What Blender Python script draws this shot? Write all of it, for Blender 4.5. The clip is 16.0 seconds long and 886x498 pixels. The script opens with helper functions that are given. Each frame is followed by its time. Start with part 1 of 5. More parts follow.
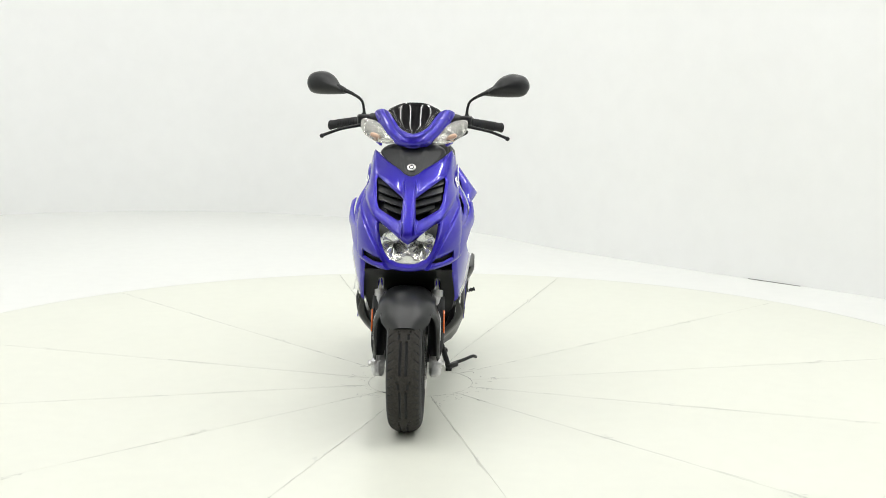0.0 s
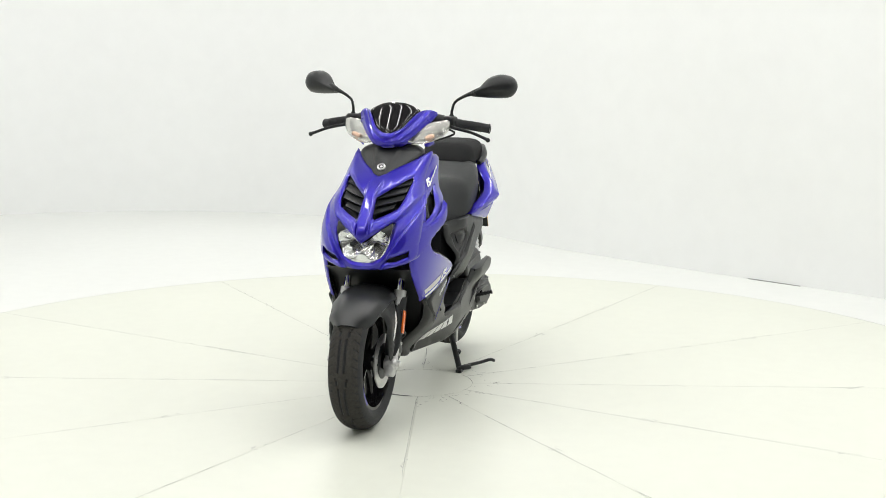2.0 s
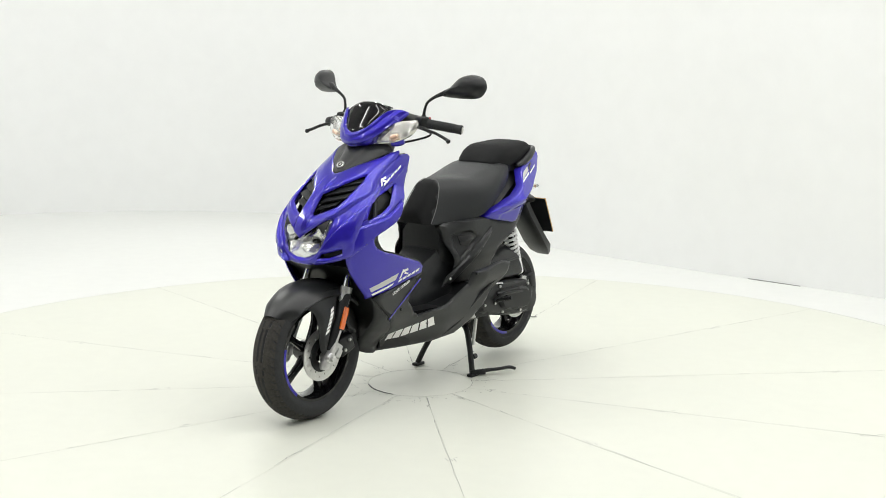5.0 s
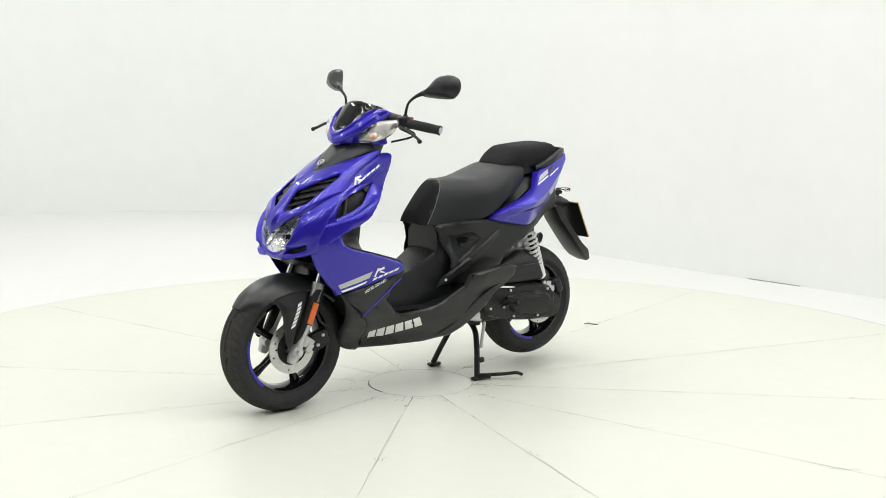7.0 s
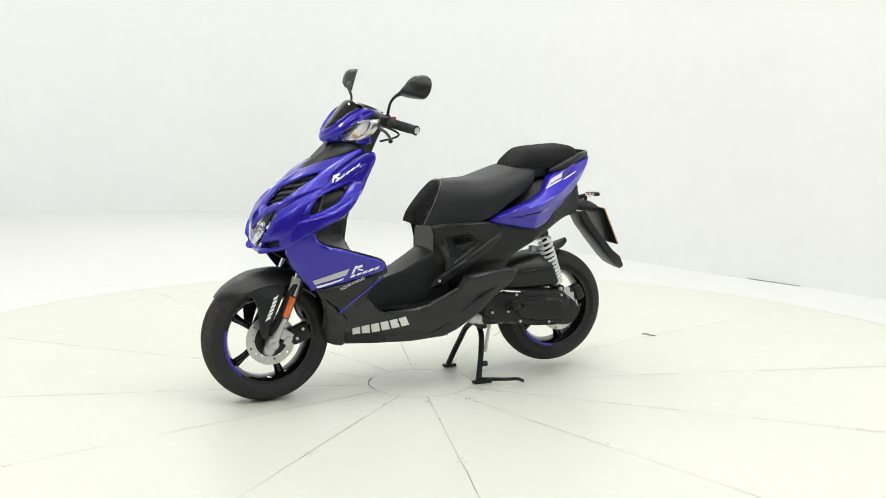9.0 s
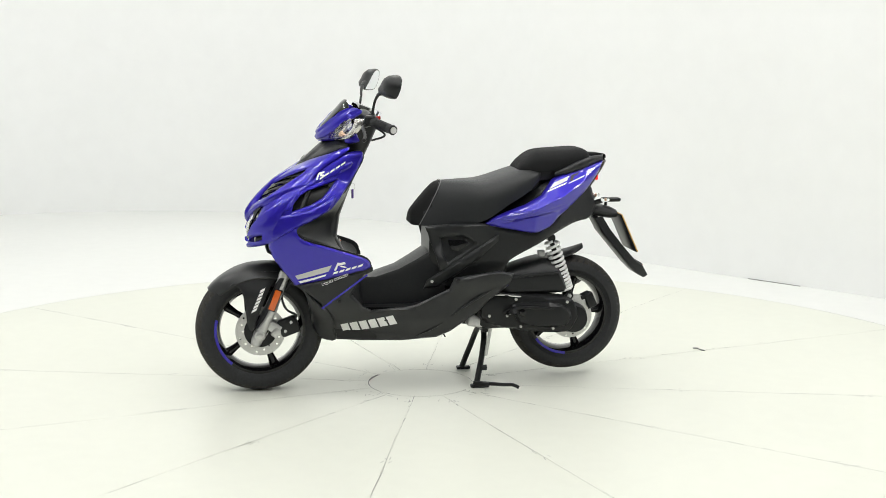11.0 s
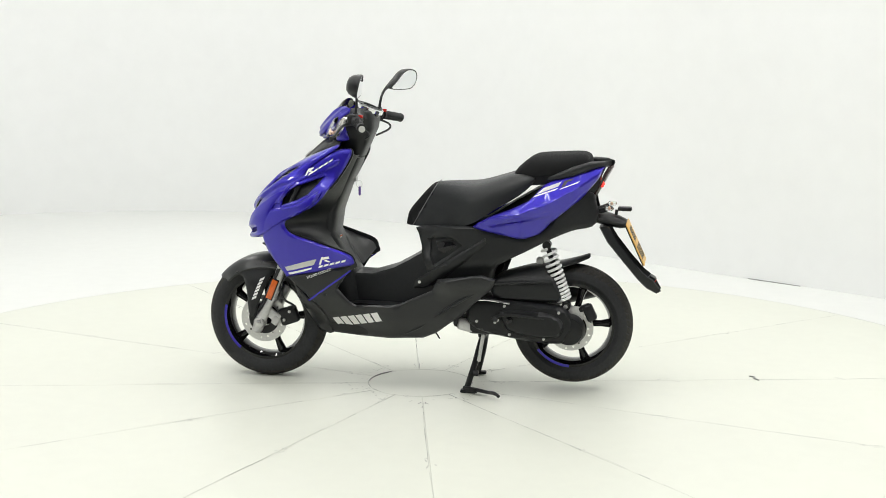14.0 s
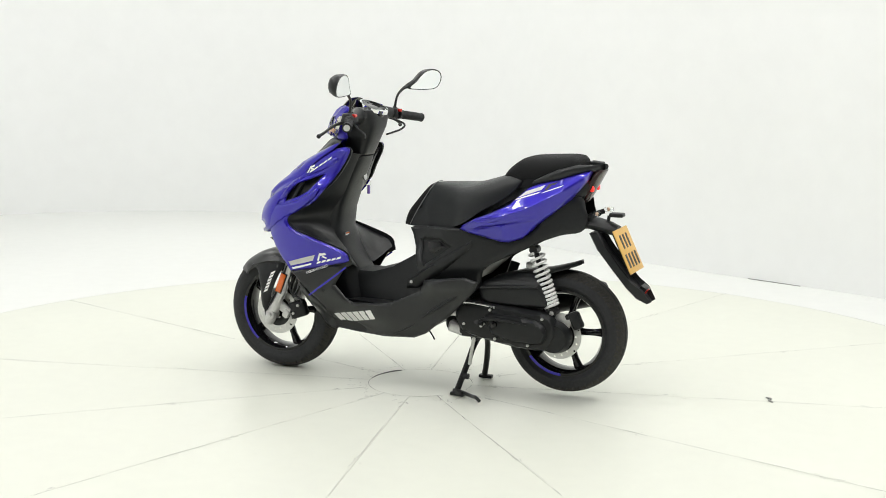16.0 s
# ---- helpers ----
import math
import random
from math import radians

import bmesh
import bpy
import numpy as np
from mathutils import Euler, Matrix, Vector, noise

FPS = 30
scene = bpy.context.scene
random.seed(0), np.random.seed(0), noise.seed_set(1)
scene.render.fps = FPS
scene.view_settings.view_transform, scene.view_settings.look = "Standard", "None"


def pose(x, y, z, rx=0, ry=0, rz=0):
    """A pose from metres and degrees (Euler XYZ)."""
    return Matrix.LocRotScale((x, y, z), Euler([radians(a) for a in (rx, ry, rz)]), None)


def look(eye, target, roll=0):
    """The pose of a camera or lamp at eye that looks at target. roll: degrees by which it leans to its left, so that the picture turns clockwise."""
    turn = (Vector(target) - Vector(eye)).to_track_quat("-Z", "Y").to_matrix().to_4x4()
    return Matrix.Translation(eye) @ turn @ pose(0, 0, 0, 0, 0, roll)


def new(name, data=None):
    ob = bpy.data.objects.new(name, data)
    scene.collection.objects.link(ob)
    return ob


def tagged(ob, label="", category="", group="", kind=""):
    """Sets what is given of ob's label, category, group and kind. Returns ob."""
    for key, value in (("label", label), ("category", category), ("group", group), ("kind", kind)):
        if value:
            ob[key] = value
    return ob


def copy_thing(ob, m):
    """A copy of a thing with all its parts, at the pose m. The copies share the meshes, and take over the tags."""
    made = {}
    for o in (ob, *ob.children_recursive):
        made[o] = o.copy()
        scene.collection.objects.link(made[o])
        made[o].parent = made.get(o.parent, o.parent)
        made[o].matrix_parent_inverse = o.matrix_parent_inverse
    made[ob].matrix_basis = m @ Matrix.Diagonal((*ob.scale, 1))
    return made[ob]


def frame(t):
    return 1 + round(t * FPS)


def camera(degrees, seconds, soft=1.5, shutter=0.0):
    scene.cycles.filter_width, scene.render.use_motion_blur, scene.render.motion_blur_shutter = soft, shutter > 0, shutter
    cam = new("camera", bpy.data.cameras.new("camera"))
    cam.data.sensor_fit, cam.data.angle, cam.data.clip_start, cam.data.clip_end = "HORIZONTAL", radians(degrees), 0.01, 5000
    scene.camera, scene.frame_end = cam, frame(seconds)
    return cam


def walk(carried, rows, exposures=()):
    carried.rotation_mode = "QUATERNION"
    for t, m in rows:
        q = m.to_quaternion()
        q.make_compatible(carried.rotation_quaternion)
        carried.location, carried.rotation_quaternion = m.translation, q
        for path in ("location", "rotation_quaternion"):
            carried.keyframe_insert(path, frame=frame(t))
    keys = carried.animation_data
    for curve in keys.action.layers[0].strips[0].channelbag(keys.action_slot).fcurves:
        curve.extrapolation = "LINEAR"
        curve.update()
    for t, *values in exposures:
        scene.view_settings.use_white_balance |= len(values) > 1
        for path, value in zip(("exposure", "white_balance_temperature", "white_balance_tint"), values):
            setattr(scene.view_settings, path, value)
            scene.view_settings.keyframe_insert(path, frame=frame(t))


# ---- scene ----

# camera on a tripod, 1.33 m up, just under five metres from the middle of the turntable
EYE = Vector((0.0, -4.9365, 1.3268))
AIM = Vector((math.sin(radians(1.0075)) * math.cos(radians(9.117)), math.cos(radians(1.0075)) * math.cos(radians(9.117)), -math.sin(radians(9.117))))
cam = camera(38.01, 16.0, soft=0.9)
VIEW = look(EYE, EYE + AIM, 0.258)
walk(cam, [(0.0, VIEW), (16.0, VIEW)], exposures=[(0.0, -1.20, 6500, 10), (16.0, -1.20, 6500, 10)])

# turntable angle in degrees by the second
TURN = [(0.0, 271.74), (0.5, 268.61), (1.0, 265.77), (1.5, 261.79), (2.0, 257.99), (2.5, 254.71), (3.0, 251.75), (3.5, 247.82), (4.0, 243.64),
        (4.5, 240.0), (5.0, 236.4), (5.5, 232.7), (6.0, 229.0), (6.5, 225.33), (7.0, 222.53), (7.5, 218.92), (8.0, 214.59), (8.5, 211.17),
        (9.0, 208.32), (9.5, 204.7), (10.0, 201.2), (10.5, 197.7), (11.0, 194.2), (11.5, 190.62), (12.0, 186.35), (12.5, 182.95),
        (13.0, 180.12), (13.5, 176.89), (14.0, 172.46), (14.5, 168.98), (15.0, 166.23), (15.5, 163.04), (16.0, 158.76)]

# ---- light: a white studio under rows of ceiling lamps ----
world = bpy.data.worlds.new("world")
scene.world = world
world.use_nodes = True
world.node_tree.nodes["Background"].inputs[0].default_value = (0.95, 1.0, 0.97, 1)
world.node_tree.nodes["Background"].inputs[1].default_value = 0.3


def area_lamp(name, x, y, z, sx, sy, watts, target=None):
    d = bpy.data.lights.new(name, "AREA")
    d.shape, d.size, d.size_y, d.energy, d.color = "RECTANGLE", sx, sy, watts, (1.0, 0.99, 0.965)
    ob = new(name, d)
    ob.matrix_world = look((x, y, z), target or (x, y, 0.0001))
    return ob


LAMPS = [(-3.6, -3.3), (-2.2, -3.5), (-0.8, -3.6), (0.6, -3.6), (2.0, -3.5), (3.4, -3.3), (-3.9, 0.0), (3.0, -0.6), (-3.0, 3.0), (-0.6, 3.2), (1.2, 1.5)]
STRIPS = [(-2.2, -0.9), (-1.3, -0.9), (-0.45, -0.9), (0.45, -0.9), (1.3, -0.9), (2.2, -0.9)]
for lx, ly in LAMPS:
    area_lamp("ceiling_lamp_light", lx, ly, 4.02, 0.10, 1.9, (40 if ly < -3 else 84) * (0.55 if lx == 1.2 else 0.86 if lx > 1 else 1.08))
for lx, ly in STRIPS:
    area_lamp("strip_lamp_light", lx, ly, 4.02, 0.06, 2.6, 41)


# ---- materials ----
def material(name, color, rough=0.5, metal=0.0, coat=0.0, grain=0.0, scale=60.0, bump=0.0, mottle=0.0, spec=0.5):
    """Principled surface with colour variation at two scales and fine relief."""
    m = bpy.data.materials.new(name)
    m.use_nodes = True
    nt = m.node_tree
    b = nt.nodes["Principled BSDF"]
    b.inputs["Roughness"].default_value, b.inputs["Metallic"].default_value = rough, metal
    b.inputs["Coat Weight"].default_value, b.inputs["Coat Roughness"].default_value = coat, 0.03
    b.inputs["Specular IOR Level"].default_value = spec
    b.inputs["Base Color"].default_value = (*color, 1)
    tc = nt.nodes.new("ShaderNodeTexCoord")
    if grain or mottle:
        fine, wide = nt.nodes.new("ShaderNodeTexNoise"), nt.nodes.new("ShaderNodeTexNoise")
        fine.inputs["Scale"].default_value, wide.inputs["Scale"].default_value = scale, scale / 18
        fine.inputs["Detail"].default_value = wide.inputs["Detail"].default_value = 4
        prev = None
        for tex, amount in ((fine, grain), (wide, mottle)):
            nt.links.new(tc.outputs["Object"], tex.inputs["Vector"])
            ramp = nt.nodes.new("ShaderNodeMapRange")
            ramp.inputs["From Min"].default_value, ramp.inputs["From Max"].default_value = 0.3, 0.7
            ramp.inputs["To Min"].default_value, ramp.inputs["To Max"].default_value = 1 - amount, 1 + amount
            nt.links.new(tex.outputs["Fac"], ramp.inputs["Value"])
            mul = nt.nodes.new("ShaderNodeVectorMath")
            mul.operation = "SCALE"
            if prev is None:
                mul.inputs[0].default_value = color
            else:
                nt.links.new(prev, mul.inputs[0])
            nt.links.new(ramp.outputs["Result"], mul.inputs["Scale"])
            prev = mul.outputs["Vector"]
        nt.links.new(prev, b.inputs["Base Color"])
        rr = nt.nodes.new("ShaderNodeMapRange")
        rr.inputs["To Min"].default_value, rr.inputs["To Max"].default_value = max(0.0, rough - 0.08 * (grain + mottle) * 5), min(1.0, rough + 0.08 * (grain + mottle) * 5)
        nt.links.new(wide.outputs["Fac"], rr.inputs["Value"])
        nt.links.new(rr.outputs["Result"], b.inputs["Roughness"])
    if bump:
        t2 = nt.nodes.new("ShaderNodeTexNoise")
        t2.inputs["Scale"].default_value = scale * 6
        t2.inputs["Detail"].default_value = 3
        nt.links.new(tc.outputs["Object"], t2.inputs["Vector"])
        bp = nt.nodes.new("ShaderNodeBump")
        bp.inputs["Strength"].default_value, bp.inputs["Distance"].default_value = bump, 0.001
        nt.links.new(t2.outputs["Fac"], bp.inputs["Height"])
        nt.links.new(bp.outputs["Normal"], b.inputs["Normal"])
    return m


def glass(name, color, rough=0.02):
    m = bpy.data.materials.new(name)
    m.use_nodes = True
    b = m.node_tree.nodes["Principled BSDF"]
    b.inputs["Base Color"].default_value = (*color, 1)
    b.inputs["Transmission Weight"].default_value, b.inputs["Roughness"].default_value, b.inputs["IOR"].default_value = 1.0, rough, 1.3
    return m


def glow(name, color, strength):
    m = material(name, color, 0.3)
    b = m.node_tree.nodes["Principled BSDF"]
    b.inputs["Emission Color"].default_value, b.inputs["Emission Strength"].default_value = (*color, 1), strength
    return m


BLUE = material("blue_paint", (0.025, 0.015, 0.38), 0.36, 0.42, 1.0, 0.05, 900, 0.0, 0.02, 0.15)
PLASTIC = material("black_plastic", (0.0120, 0.0132, 0.0142), 0.38, spec=0.36, grain=0.12, scale=90, bump=0.25, mottle=0.10)
SATIN = material("satin_moulded_plastic", (0.0160, 0.0172, 0.0182), 0.33, spec=0.45, grain=0.08, scale=90, bump=0.10, mottle=0.10)
SOFTBLACK = material("satin_black", (0.0105, 0.0114, 0.0122), 0.36, spec=0.32, grain=0.1, scale=70, bump=0.06, mottle=0.08)
GLOSSBLACK = material("gloss_black", (0.006, 0.006, 0.007), 0.06, coat=0.15, spec=0.3)
VINYL = material("seat_vinyl", (0.0120, 0.0138, 0.0150), 0.46, spec=0.38, grain=0.1, scale=160, bump=0.55, mottle=0.08)
SUEDE = material("seat_side_fabric", (0.0085, 0.009, 0.0095), 0.75, spec=0.2, grain=0.15, scale=220, bump=0.7, mottle=0.1)
RUBBER = material("tyre_rubber", (0.024, 0.025, 0.0268), 0.62, spec=0.32, grain=0.15, scale=120, bump=0.3, mottle=0.15)
TREAD = material("worn_tread_rubber", (0.043, 0.041, 0.037), 0.80, spec=0.2, grain=0.2, scale=120, bump=0.4, mottle=0.15)
SILVER = material("cast_aluminium", (0.55, 0.55, 0.55), 0.38, 0.85, grain=0.08, scale=120, bump=0.3, mottle=0.08)
STEEL = material("brushed_steel", (0.60, 0.60, 0.59), 0.36, 0.80, grain=0.08, scale=200, mottle=0.05)
CHROME = material("chrome", (0.85, 0.86, 0.87), 0.06, 1.0)
REFLECTOR = material("bright_reflector", (0.88, 0.88, 0.87), 0.17, 0.88)
LAMPSHELL = material("silvered_lamp_shell", (0.62, 0.61, 0.58), 0.22, 0.85)
TAILLENS = material("dark_tail_lens", (0.030, 0.014, 0.014), 0.14, spec=0.3)
MIRROR = material("mirror_glass", (0.9, 0.92, 0.93), 0.01, 1.0)
WHITE = material("white_enamel", (0.80, 0.80, 0.80), 0.3, grain=0.03, scale=80, mottle=0.03)
DECAL = material("white_decal", (0.88, 0.88, 0.87), 0.4, grain=0.02, scale=80, mottle=0.02)
GREYDECAL = material("silver_decal", (0.50, 0.50, 0.50), 0.35, 0.3, grain=0.04, scale=80, mottle=0.03)
PIPING = material("grey_piping", (0.16, 0.16, 0.16), 0.5)
DARKDECAL = material("black_decal", (0.03, 0.025, 0.02), 0.45)
ORANGE = material("orange_reflector", (0.70, 0.13, 0.015), 0.22, coat=0.6, grain=0.1, scale=300, mottle=0.05)
AMBER = material("amber_bulb", (0.74, 0.50, 0.36), 0.3)
RED = material("red_plastic", (0.55, 0.02, 0.015), 0.25, coat=0.4)
LAMPRED = glow("lit_tail_lamp", (0.9, 0.03, 0.02), 1.6)
YELLOW = material("yellow_plate", (0.72, 0.43, 0.10), 0.4, grain=0.04, scale=60, mottle=0.05)
PURPLE = material("purple_tag", (0.16, 0.09, 0.40), 0.4)
CLEAR = glass("clear_lens", (0.97, 0.98, 0.98))
FLUTED = glass("fluted_lens", (0.95, 0.96, 0.96), 0.07)
FLOORPAINT = material("floor_paint", (0.672, 0.688, 0.612), 0.36, grain=0.012, scale=14, bump=0.03, mottle=0.02)
BANDPAINT = material("white_floor_paint", (0.730, 0.744, 0.722), 0.42, grain=0.012, scale=12, bump=0.03, mottle=0.015)
WALLPAINT = material("wall_paint", (0.846, 0.858, 0.852), 0.7, grain=0.01, scale=8, bump=0.05, mottle=0.012)
# dark tone standing for the dim space behind the camera
DARKWALL = material("dim_side_backdrop", (0.10, 0.10, 0.10), 0.8, grain=0.01, scale=8, mottle=0.02)
CEILPAINT = material("ceiling_paint", (0.40, 0.40, 0.39), 0.8, grain=0.01, scale=8, mottle=0.01)
SEAM = material("dark_seam", (0.27, 0.27, 0.26), 0.8, grain=0.4, scale=25, mottle=0.4)
TUBE = glow("lamp_diffuser", (1.0, 0.99, 0.96), 6.0)


# ---- mesh helpers ----
def part(name, bm, mat, parent=None, label="", smooth=True):
    me = bpy.data.meshes.new(name)
    bmesh.ops.recalc_face_normals(bm, faces=bm.faces)
    bm.to_mesh(me)
    bm.free()
    me.materials.append(mat)
    if smooth:
        me.shade_smooth()
        me.set_sharp_from_angle(angle=radians(38))
    ob = new(name, me)
    ob.parent = parent
    if label:
        ob["label"] = label
    return ob


def spline(pts, n=4, closed=False):
    """Catmull-Rom curve through the points."""
    p = [np.array(q, float) for q in pts]
    out, k = [], len(p)
    for i in range(k if closed else k - 1):
        a = p[(i - 1) % k] if closed or i else p[0]
        b, c = p[i], p[(i + 1) % k]
        d = p[(i + 2) % k] if closed or i + 2 < k else p[-1]
        for j in range(n):
            t = j / n
            out.append(0.5 * (2 * b + (c - a) * t + (2 * a - 5 * b + 4 * c - d) * t * t + (3 * b - a - 3 * c + d) * t ** 3))
    if not closed:
        out.append(p[-1])
    return out


def lerp(x, xs, ys):
    return float(np.interp(x, xs, ys))


def loft(rings, cap=True, closed=True):
    bm = bmesh.new()
    rows = [[bm.verts.new(p) for p in r] for r in rings]
    n = len(rows[0])
    for a, b in zip(rows, rows[1:]):
        for i in range(n if closed else n - 1):
            bm.faces.new((a[i], a[(i + 1) % n], b[(i + 1) % n], b[i]))
    if cap:
        bm.faces.new(rows[0][::-1])
        bm.faces.new(rows[-1])
    return bm


def merge(*bms):
    out = bms[0]
    for b in bms[1:]:
        me = bpy.data.meshes.new("tmp")
        b.to_mesh(me)
        b.free()
        out.from_mesh(me)
        bpy.data.meshes.remove(me)
    return out


def tube(path, radius, n=12, smooth=4):
    """A round bar along a curve; radius is a number or one for each control point."""
    rad = radius if isinstance(radius, (list, tuple)) else [radius] * len(path)
    pts = spline([(*p, r) for p, r in zip(path, rad)], smooth) if len(path) > 2 else [np.array((*p, r), float) for p, r in zip(path, rad)]
    rings, up = [], None
    for i, q in enumerate(pts):
        d = Vector(pts[min(i + 1, len(pts) - 1)][:3] - pts[max(i - 1, 0)][:3]).normalized()
        if up is None:
            up = d.orthogonal().normalized()
        up = (up - d * up.dot(d)).normalized()
        side = d.cross(up)
        rings.append([Vector(q[:3]) + (up * math.cos(a) + side * math.sin(a)) * q[3] for a in np.linspace(0, 2 * math.pi, n, endpoint=False)])
    return loft(rings)


def lathe(profile, n=48, center=(0, 0, 0), closed=False):
    """Turns a profile of (radius, y) round the y axis."""
    rings = [[(center[0] + r * math.cos(a), center[1] + y, center[2] + r * math.sin(a)) for a in np.linspace(0, 2 * math.pi, n, endpoint=False)] for r, y in profile]
    if closed:
        rings.append(rings[0])
    bm = loft(rings, cap=not closed)
    if closed:
        bmesh.ops.remove_doubles(bm, verts=bm.verts, dist=1e-6)
    return bm


def box(lo, hi, bevel=0.004, seg=2):
    bm = bmesh.new()
    bmesh.ops.create_cube(bm, size=1.0)
    for v in bm.verts:
        v.co = Vector([lo[i] + (v.co[i] + 0.5) * (hi[i] - lo[i]) for i in range(3)])
    if bevel:
        bmesh.ops.bevel(bm, geom=bm.edges, offset=bevel, segments=seg, profile=0.5, affect="EDGES")
    return bm


def moved(bm, m):
    bmesh.ops.transform(bm, matrix=m, verts=bm.verts)
    return bm


def flip(bm):
    """The mirror image across the middle plane."""
    bmesh.ops.scale(bm, vec=(1, -1, 1), verts=bm.verts)
    return bm


def inside(x, y, poly):
    px, py = poly[:, 0], poly[:, 1]
    qx, qy = np.roll(px, -1), np.roll(py, -1)
    cross = ((py > y) != (qy > y)) & (x < (qx - px) * (y - py) / (qy - py + 1e-12) + px)
    return bool(np.count_nonzero(cross) % 2)


def edge_distance(p, polys):
    best = 1e9
    for poly in polys:
        a, b = poly, np.roll(poly, -1, 0)
        ab = b - a
        t = np.clip(((p - a) * ab).sum(1) / ((ab ** 2).sum(1) + 1e-12), 0, 1)
        best = min(best, float(np.min(np.hypot(*(a + ab * t[:, None] - p).T))))
    return best


def offset_line(line, d, closed=False):
    """The polyline moved sideways by d (to its left)."""
    p = np.array(line, float)
    out = []
    for i in range(len(p)):
        a = p[(i - 1) % len(p)] if closed or i else p[0]
        b = p[(i + 1) % len(p)] if closed or i + 1 < len(p) else p[-1]
        t = (b - a) / (np.hypot(*(b - a)) + 1e-12)
        out.append(p[i] + np.array((-t[1], t[0])) * d)
    return np.array(out)


def line_side(line, u, v):
    """Signed distance of a point from a polyline, positive on its left."""
    q, a, b = np.array((u, v)), line[:-1], line[1:]
    ab = b - a
    t = np.clip(((q - a) * ab).sum(1) / (ab ** 2).sum(1), 0, 1)
    off = q - (a + ab * t[:, None])
    k = int(np.argmin(np.hypot(*off.T)))
    return math.copysign(float(np.hypot(*off[k])), ab[k][0] * (q - a[k])[1] - ab[k][1] * (q - a[k])[0])


def panel(outline, surface, inward, holes=(), cell=0.012, roll=0.008, thick=0.004, round_n=3, hole_n=3, lines=(), chamfer=None):
    """A moulded shell: an outline in the (u, v) plane, laid on surface(u, v) -> xyz, its rim rolled inwards.
    lines are creases that the mesh follows; chamfer (width, depth) slopes the rims of the holes."""
    from mathutils.geometry import delaunay_2d_cdt
    polys = [np.array(spline(o, k, True)) for o, k in [(outline, round_n)] + [(h, hole_n) for h in holes]]
    verts, edges = [], []
    for poly in polys:
        s = len(verts)
        verts += [Vector(q) for q in poly]
        edges += [(s + i, s + (i + 1) % len(poly)) for i in range(len(poly))]
    lines = [np.array(q, float) for q in lines]
    if chamfer:
        for h in polys[1:]:
            turn = 1 if np.sum(h[:, 0] * np.roll(h[:, 1], -1) - h[:, 1] * np.roll(h[:, 0], -1)) > 0 else -1
            ring = offset_line(h, -turn * chamfer[0], True)
            lines.append(np.vstack([ring, ring[:1]]))
    for q in lines:
        s = len(verts)
        verts += [Vector(c) for c in q]
        edges += [(s + i, s + i + 1) for i in range(len(q) - 1)]
    lo, hi = polys[0].min(0), polys[0].max(0)
    row = 0
    for v in np.arange(lo[1], hi[1], cell * 0.87):
        row += 1
        for u in np.arange(lo[0] + (row % 2) * cell / 2, hi[0], cell):
            q = np.array((u, v))
            if inside(u, v, polys[0]) and not any(inside(u, v, h) for h in polys[1:]) and edge_distance(q, polys) > cell * 0.35 and not any(abs(line_side(c, u, v)) < cell * 0.3 for c in lines):
                verts.append(Vector(q))
    vs, _, fs, _, _, _ = delaunay_2d_cdt(verts, edges, [], 0, 1e-5)
    keep = []
    for f in fs:
        c = sum((vs[i] for i in f), Vector((0, 0))) / len(f)
        if inside(c[0], c[1], polys[0]) and not any(inside(c[0], c[1], h) for h in polys[1:]):
            keep.append(f)
    bm = bmesh.new()
    inward = Vector(inward)
    top, low, ends = [], [], []
    for q in vs:
        d = edge_distance(np.array(q), polys)
        drop = roll * (1 - math.sqrt(max(0.0, 1 - (1 - min(1, d / roll)) ** 2))) if roll else 0
        if chamfer and len(polys) > 1:
            outer = edge_distance(np.array(q), polys[:1])
            d = edge_distance(np.array(q), polys[1:])
            drop = roll * (1 - math.sqrt(max(0.0, 1 - (1 - min(1, outer / roll)) ** 2))) if d > chamfer[0] or outer < d else 0
            drop = max(drop, chamfer[1] * max(0.0, 1 - d / chamfer[0]))
        p = Vector(surface(q[0], q[1]))
        top.append(bm.verts.new(p + inward * drop))
        low.append(bm.verts.new(p + inward * (max(roll, chamfer[1] if chamfer else 0) + thick)))
    count = {}
    for f in keep:
        try:
            bm.faces.new([top[i] for i in f])
            bm.faces.new([low[i] for i in reversed(f)])
        except ValueError:
            continue
        for i in range(3):
            e = (f[i], f[(i + 1) % 3])
            count[tuple(sorted(e))] = count.get(tuple(sorted(e)), []) + [e]
    for e in count.values():
        if len(e) == 1:
            a, b = e[0]
            bm.faces.new((top[b], top[a], low[a], low[b]))
    bmesh.ops.delete(bm, geom=[v for v in bm.verts if not v.link_faces], context="VERTS")
    return bm


def both(name, make, mat, parent, label="", smooth=True):
    """A left part and its mirror image."""
    return part(name, make(), mat, parent, label, smooth), part(name, flip(make()), mat, parent, label, smooth)


